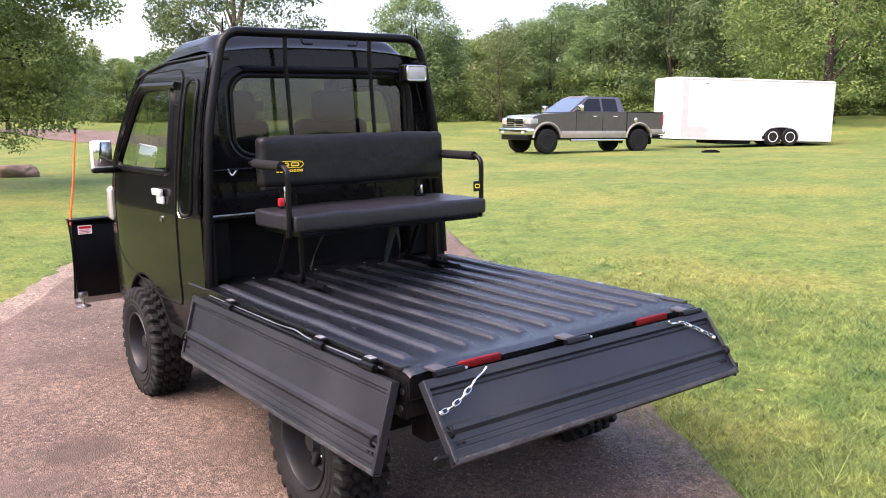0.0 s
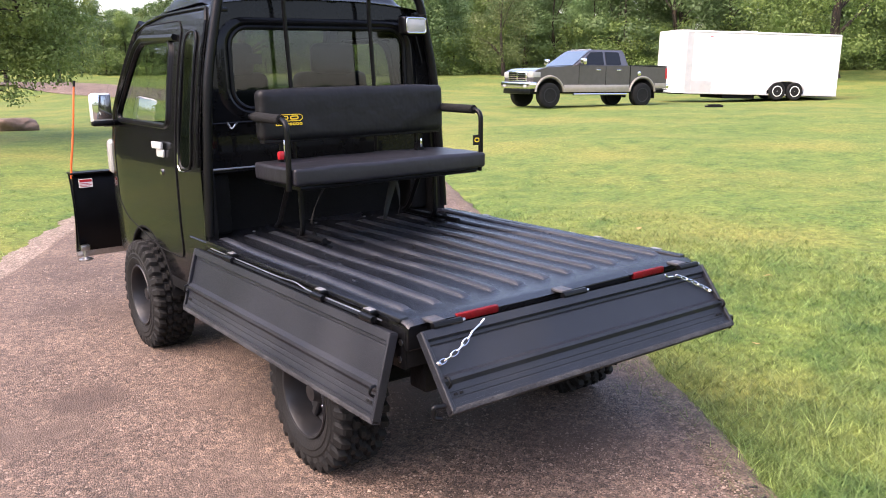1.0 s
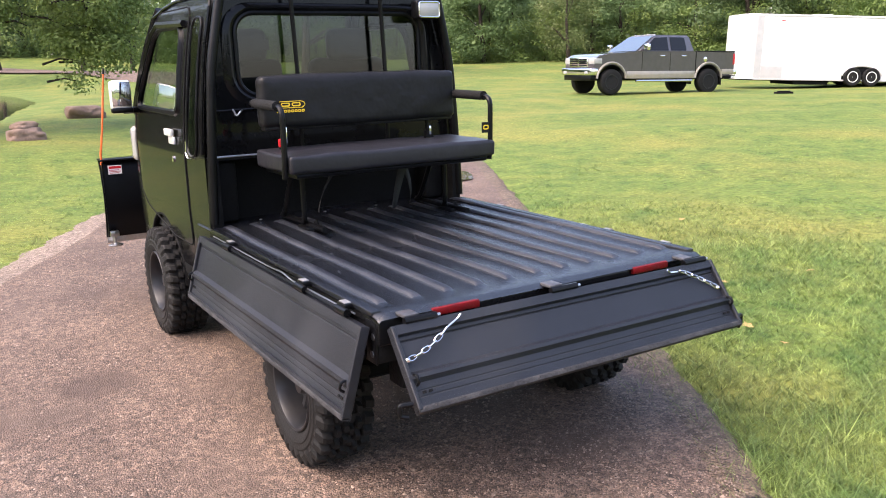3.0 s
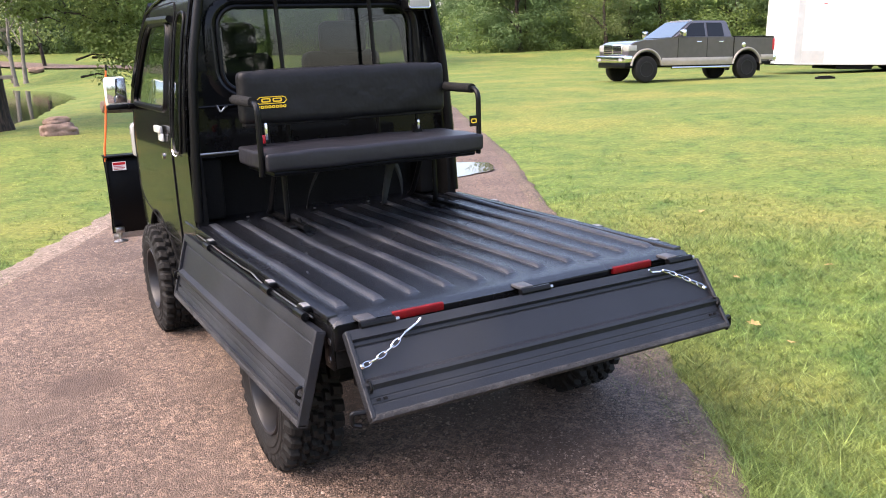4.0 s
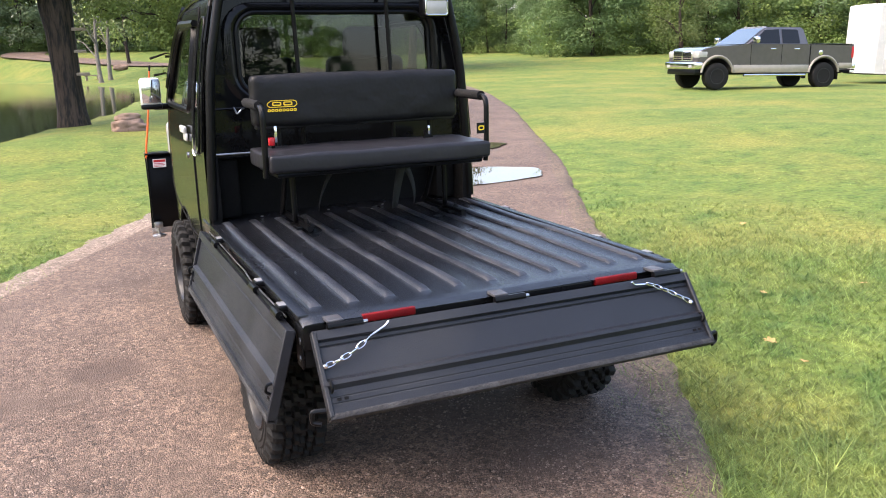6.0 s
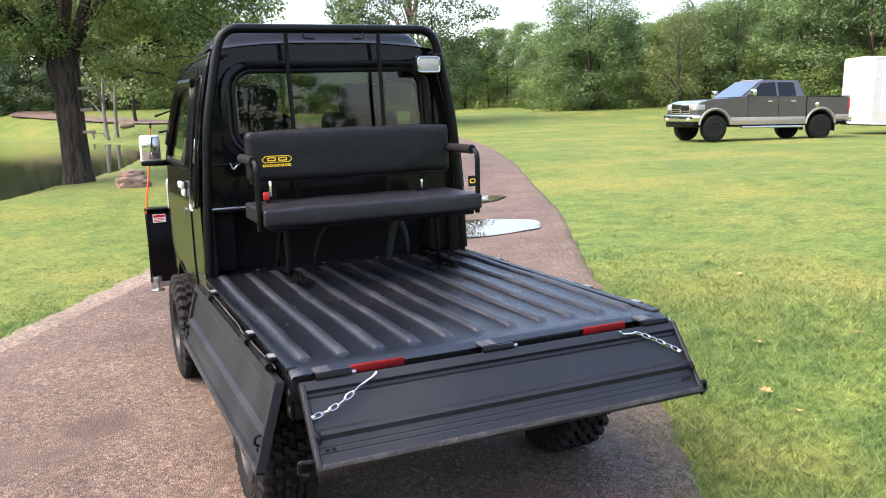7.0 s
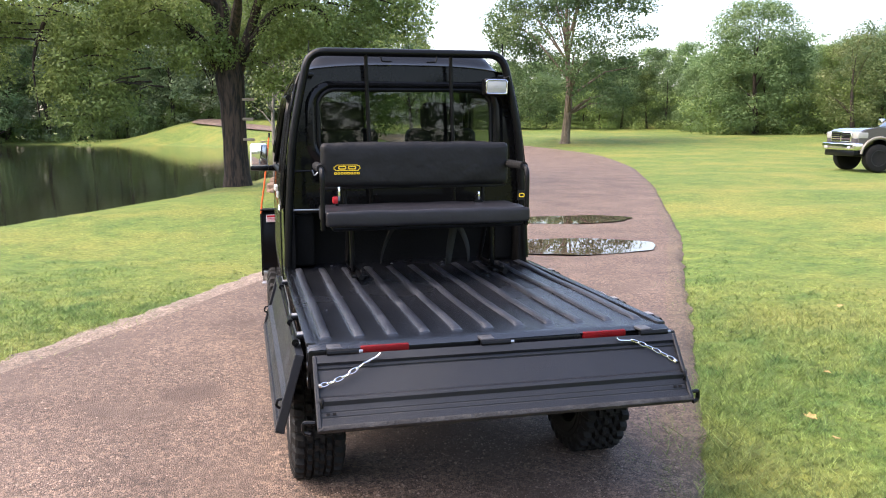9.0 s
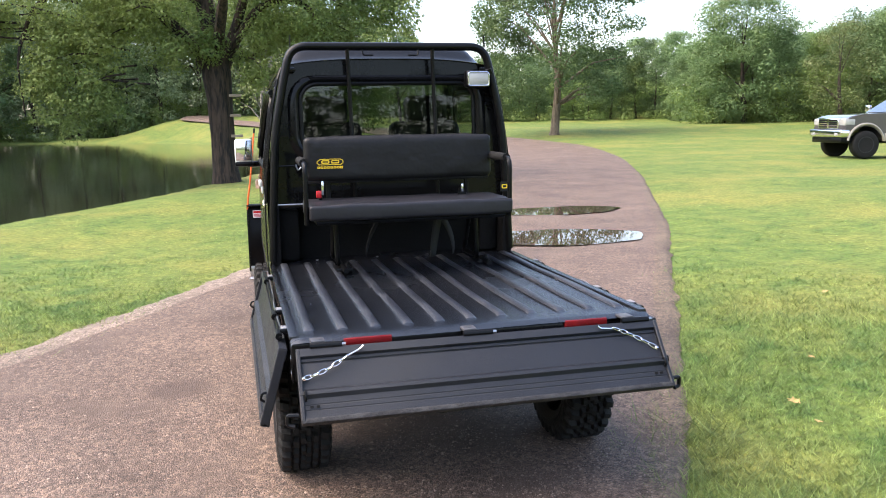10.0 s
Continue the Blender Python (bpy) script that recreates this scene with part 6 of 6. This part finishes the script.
for s in (-1, 1):
    x0, x1 = sorted((s * 1.098, s * 1.108))
    # full-height strip just behind the front corner, greyer than the panels
    boxed("grey_trim", TRAILER_METAL, trailer, x0, x1, 3.72, 4.0, 0.24, 2.6, 0, "grey upright strip by the front corner")
    boxed("lower_guard", TRAILER_METAL, trailer, x0, x1, 2.85, 3.71, 0.24, 0.72, 0)
    for z0, z1 in ((0.19, 0.25), (2.58, 2.63)):
        part("edge_trim", box(bmesh.new(), s * 1.095, s * 1.115, -2.65, 4.0, z0, z1, 0.004), TRAILER_METAL, trailer)
    for y in np.arange(-2.1, 3.9, 0.6):
        part("panel_joint", box(bmesh.new(), s * 1.0995, s * 1.1025, y - 0.0015, y + 0.0015, 0.26, 2.57), TRAILER_METAL, trailer)
    fen = [(-0.36 + 0.80 * math.cos(a), 0.38 + 0.40 * math.sin(a)) for a in np.linspace(0.05, math.pi - 0.05, 15)]
    part("fender", tube(bmesh.new(), [(s * 1.125, p, q) for p, q in fen], 0.04, 8), TRAILER_METAL, trailer, "silver tandem wheel fender")
    part("wheel_well", prism(bmesh.new(), fen + [(-1.16, 0.205), (0.44, 0.205)], lambda p, q, d: (d, p, q), s * 1.05, s * 1.112), CHASSIS, trailer)
    for y in (-0.74, 0.02):
        m = pose(s * 1.10, y, 0.36, 0, 0, 0 if s > 0 else 180)
        w = part("wheel", lathe(bmesh.new(), [(0.215, 0.02), (0.215, 0.10), (0.19, 0.105), (0.17, 0.06), (0.06, 0.075), (0.0, 0.10)], 24, m), WHITE, trailer, "white steel wheel")
        part("tyre", lathe(bmesh.new(), [(0.21, -0.09), (0.32, -0.11), (0.355, -0.08), (0.355, 0.08), (0.32, 0.11), (0.21, 0.095)], 32, m), RUBBER, w)
    part("maker_mark", box(bmesh.new(), s * 1.102, s * 1.106, 2.9, 3.05, 2.40, 2.44), RED_PLASTIC, trailer)
boxed("roof_vent", TRAILER_WHITE, trailer, -0.3, 0.3, 0.6, 1.3, 2.65, 2.74, 0.03)
boxed("underfloor_box", CHASSIS, trailer, -1.0, 1.0, 0.9, 2.3, 0.03, 0.21, 0.02, "black underfloor box")
boxed("trailer_frame", CHASSIS, trailer, -0.95, 0.95, -2.6, 4.3, 0.16, 0.21, 0.01)
part("tongue", tube(bmesh.new(), [(-0.6, 4.5, 0.3), (0, 5.5, 0.33)], 0.05, 6), CHASSIS, trailer)
part("tongue", tube(bmesh.new(), [(0.6, 4.5, 0.3), (0, 5.5, 0.33)], 0.05, 6), CHASSIS, trailer)
part("jack_stand", tube(bmesh.new(), [(0, 5.3, 0.33), (0, 5.3, -0.2)], 0.04, 8), CHASSIS, trailer)


def block_on_lawn(x, y, turn):
    t = root("wheel_chock", at(x, y, turn), "dark timber block lying on the lawn", "chock")
    boxed("block", CHASSIS, t, -0.3, 0.3, -0.1, 0.1, 0.0, 0.09, 0.015)
    boxed("block_top", CHASSIS, t, -0.2, 0.2, -0.09, 0.09, 0.09, 0.12, 0.01)


block_on_lawn(25.2, 18.0, HEAD + 90)


# ---- stones ----
def boulder(name, x, y, sx, sy, sz, seed, label, z=0.0, turn=0.0):
    b = bmesh.new()
    bmesh.ops.create_icosphere(b, subdivisions=4, radius=1.0)
    for v in b.verts:
        n = noise.noise(v.co * 1.3 + Vector((seed * 7.1, 0, 0))) * 0.35 + noise.noise(v.co * 3.1 + Vector((0, seed * 3.3, 0))) * 0.13
        c = v.co * (1 + n)
        c = Vector([math.copysign(min(abs(k), 0.78 + 0.1 * abs(k)), k) for k in c])
        v.co = Vector((c.x * sx, c.y * sy, max(c.z, -0.5) * sz))
    ob = part(name, b, ROCK, None, "", angle=50)
    ob.matrix_basis = pose(x, y, float(ground_z(x, y)) + 0.4 * sz + z, 0, 0, turn)
    return tagged(ob, label, "rock", "boulders on the bank")


boulder("boulder", 2.05, 17.9, 0.39, 0.28, 0.19, 1, "pinkish boulder under another on the bank")
boulder("boulder", 2.03, 17.92, 0.27, 0.2, 0.12, 2, "reddish flat rock lying on a boulder", 0.205, 25)
boulder("boulder", 4.3, 25.1, 0.56, 0.42, 0.27, 3, "grey-pink boulder on the pond bank")
boulder("boulder", 5.6, 74.0, 0.66, 0.45, 0.34, 4, "grey boulder on the far lawn")


def plank_bench(x, y, turn):
    t = root("plank_bench", at(x, y, turn), "low weathered plank bench on the far lawn", "bench")
    boxed("seat", BOARD, t, -0.62, 0.62, -0.16, 0.16, 0.36, 0.42, 0.01)
    for u in (-0.42, 0.42):
        boxed("leg", BOARD, t, u - 0.08, u + 0.08, -0.13, 0.13, 0.0, 0.37, 0.01)


plank_bench(3.3, 71.5, 6)


def fallen_leaf(x, y, turn, size):
    b = bmesh.new()
    out = [(0, -0.5), (0.16, -0.32), (0.42, -0.2), (0.26, 0.02), (0.44, 0.3), (0.14, 0.26), (0, 0.55), (-0.14, 0.26), (-0.44, 0.3), (-0.26, 0.02), (-0.42, -0.2), (-0.16, -0.32)]
    mid = b.verts.new((0, 0, 0.05 * size))
    ring_ = [b.verts.new((p * size, q * size, size * (0.02 + 0.22 * abs(p)))) for p, q in out]
    for i in range(12):
        b.faces.new((mid, ring_[i], ring_[(i + 1) % 12]))
    ob = part("fallen_leaf", b, DRY_LEAF, None, "", smooth=False)
    ob.matrix_basis = pose(x, y, float(ground_z(x, y)) + 0.028, 8, -6, turn)
    sol = ob.modifiers.new("thick", 'SOLIDIFY')
    sol.thickness = 0.001
    tagged(ob, "dry yellow-brown fallen leaf on the lawn", "leaf", "fallen leaves")


for x, y, turn, size in ((4.108, 2.708, 30, 0.075), (4.03, 2.41, 130, 0.05), (5.46, 3.25, 210, 0.06), (4.75, 3.4, 75, 0.05), (6.2, 5.1, 300, 0.07)):
    fallen_leaf(x, y, turn, size)


# ---- grass and loose stones ----
def grass(n, seed):
    """Single blades in tufts, thickest near the drive, none on the gravel or in the pond."""
    rng = np.random.default_rng(seed)
    k = n // 6
    r = 2.2 * (22 / 2.2) ** (rng.uniform(0, 1, k) ** 1.1)
    az = np.radians(rng.uniform(-22, 80, k) + rng.normal(0, 7, k))
    rest = rng.uniform(0, 1, k) < 0.22
    az = np.where(rest, rng.uniform(0, 2 * math.pi, k), az)
    r = np.where(rest, 9 * rng.uniform(0, 1, k) ** 0.6, r)
    tx, ty = 0.5 + r * np.sin(az), -0.6 + r * np.cos(az)
    cd = line_distance(CENTRE, tx, ty)
    ok = (cd > HALF - 0.25) & ~inside(POND, tx, ty)
    tx, ty, tr = tx[ok], ty[ok], r[ok]
    tall = rng.lognormal(0, 0.42, len(tx))
    edge = rng.normal(0, 0.09, len(tx))
    i = rng.integers(0, len(tx), int(n * ok.mean()))
    big, d = tall[i], tr[i]
    k = len(i)
    x, y = tx[i] + rng.normal(0, 0.02, k) * (0.7 + 0.12 * d), ty[i] + rng.normal(0, 0.02, k) * (0.7 + 0.12 * d)
    cd = line_distance(CENTRE, x, y)
    wob = 0.07 * np.sin(x * 1.1 - y * 2.6 + 1) + 0.06 * np.sin(x * 2.3 + y * 1.9) + 0.05 * np.sin(x * 5.1 + y * 3.3) + 0.05 * np.sin(x * 11 - y * 9) + edge[i]
    ok = (cd > HALF - 0.09 + wob + rng.exponential(0.04, k)) & ~inside(POND, x, y)
    x, y, d, cd, big = x[ok], y[ok], d[ok], cd[ok], big[ok]
    k = len(x)
    z = ground_z(x, y) - 0.035 * (1 - smooth(HALF - 0.02, HALF + 0.6, cd)) - 0.004
    patch = 0.8 + 0.35 * np.sin(x * 1.7 + 2 * np.sin(y * 1.1)) * np.sin(y * 1.3 + x * 0.4)
    h = 0.044 * rng.uniform(0.4, 1.5, k) * patch * big * (1 + 0.15 * np.exp(-((cd - HALF) / 0.25) ** 2)) * (1 - 0.72 * smooth(4.0, 11, d) - 0.2 * smooth(11, 21, d))
    w = 0.0016 * rng.uniform(0.7, 1.5, k) * np.maximum(1.0, d / 2.2) ** 0.6
    a, b = rng.uniform(0, 2 * math.pi, k), rng.uniform(0, 2 * math.pi, k)
    lean = h * rng.uniform(0.4, 1.9, k)
    P = np.stack([x, y, z], 1)
    side = np.stack([np.cos(a) * w, np.sin(a) * w, np.zeros(k)], 1)
    tip = P + np.stack([np.cos(b) * lean, np.sin(b) * lean, h], 1)
    V = np.stack([P - side, P + side, tip], 1).reshape(-1, 3)
    ob = raw("grass", V, np.arange(3 * k).reshape(-1, 3), BLADE, None, 3)
    return tagged(ob, "short mown grass blades with yellowish tips", "grass", kind="stuff")


grass(900000, 5)


def pebbles(n, seed):
    rng = np.random.default_rng(seed)
    q = 1.2 * (10 / 1.2) ** rng.uniform(0, 1, n) ** 0.85
    az = np.radians(rng.uniform(-28, 78, n) + rng.normal(0, 6, n))
    rest = rng.uniform(0, 1, n) < 0.15
    az = np.where(rest, rng.uniform(0, 2 * math.pi, n), az)
    q = np.where(rest, 9 * rng.uniform(0, 1, n) ** 0.6, q)
    x, y = 0.5 + q * np.sin(az), -0.5 + q * np.cos(az)
    d = line_distance(CENTRE, x, y)
    drift = np.sin(x * 2.1 + 1.7 * np.sin(y * 1.3)) * np.sin(y * 1.7 + 1.1 * np.sin(x * 2.7)) + 0.6 * (d / HALF) ** 2
    ok = (d < HALF - 0.03) & (drift > rng.uniform(-0.9, 0.7, n)) & (np.hypot(x - 0.86, y - 3.99) > 0.24)
    x, y = x[ok], y[ok]
    k = len(x)
    s = 0.0042 * rng.lognormal(0, 0.34, k)
    base = np.array([(1, 0, 0), (0, 1, 0), (-1, 0, 0), (0, -1, 0), (0.1, 0.1, 0.75)], float)
    V = base[None] * s[:, None, None] * rng.uniform(0.6, 1.4, (k, 5, 1))
    a = rng.uniform(0, 6.28, k)
    R = np.stack([V[..., 0] * np.cos(a)[:, None] - V[..., 1] * np.sin(a)[:, None], V[..., 0] * np.sin(a)[:, None] + V[..., 1] * np.cos(a)[:, None], V[..., 2]], -1)
    R[..., 0] += x[:, None]
    R[..., 1] += y[:, None]
    f = d[ok] / HALF
    R[..., 2] += (0.013 - 0.010 * np.exp(-((f - 0.42) / 0.16) ** 2) + 0.004 * np.sin(x * 3.1) * np.sin(y * 2.7))[:, None]
    F = np.array([(0, 1, 4), (1, 2, 4), (2, 3, 4), (3, 0, 4)])
    ob = raw("loose_gravel", R.reshape(-1, 3), (F[None] + 5 * np.arange(k)[:, None, None]).reshape(-1, 3), STONE, None, 3)
    return tagged(ob, "loose crushed pink and grey stones", "gravel", kind="stuff")


pebbles(210000, 9)
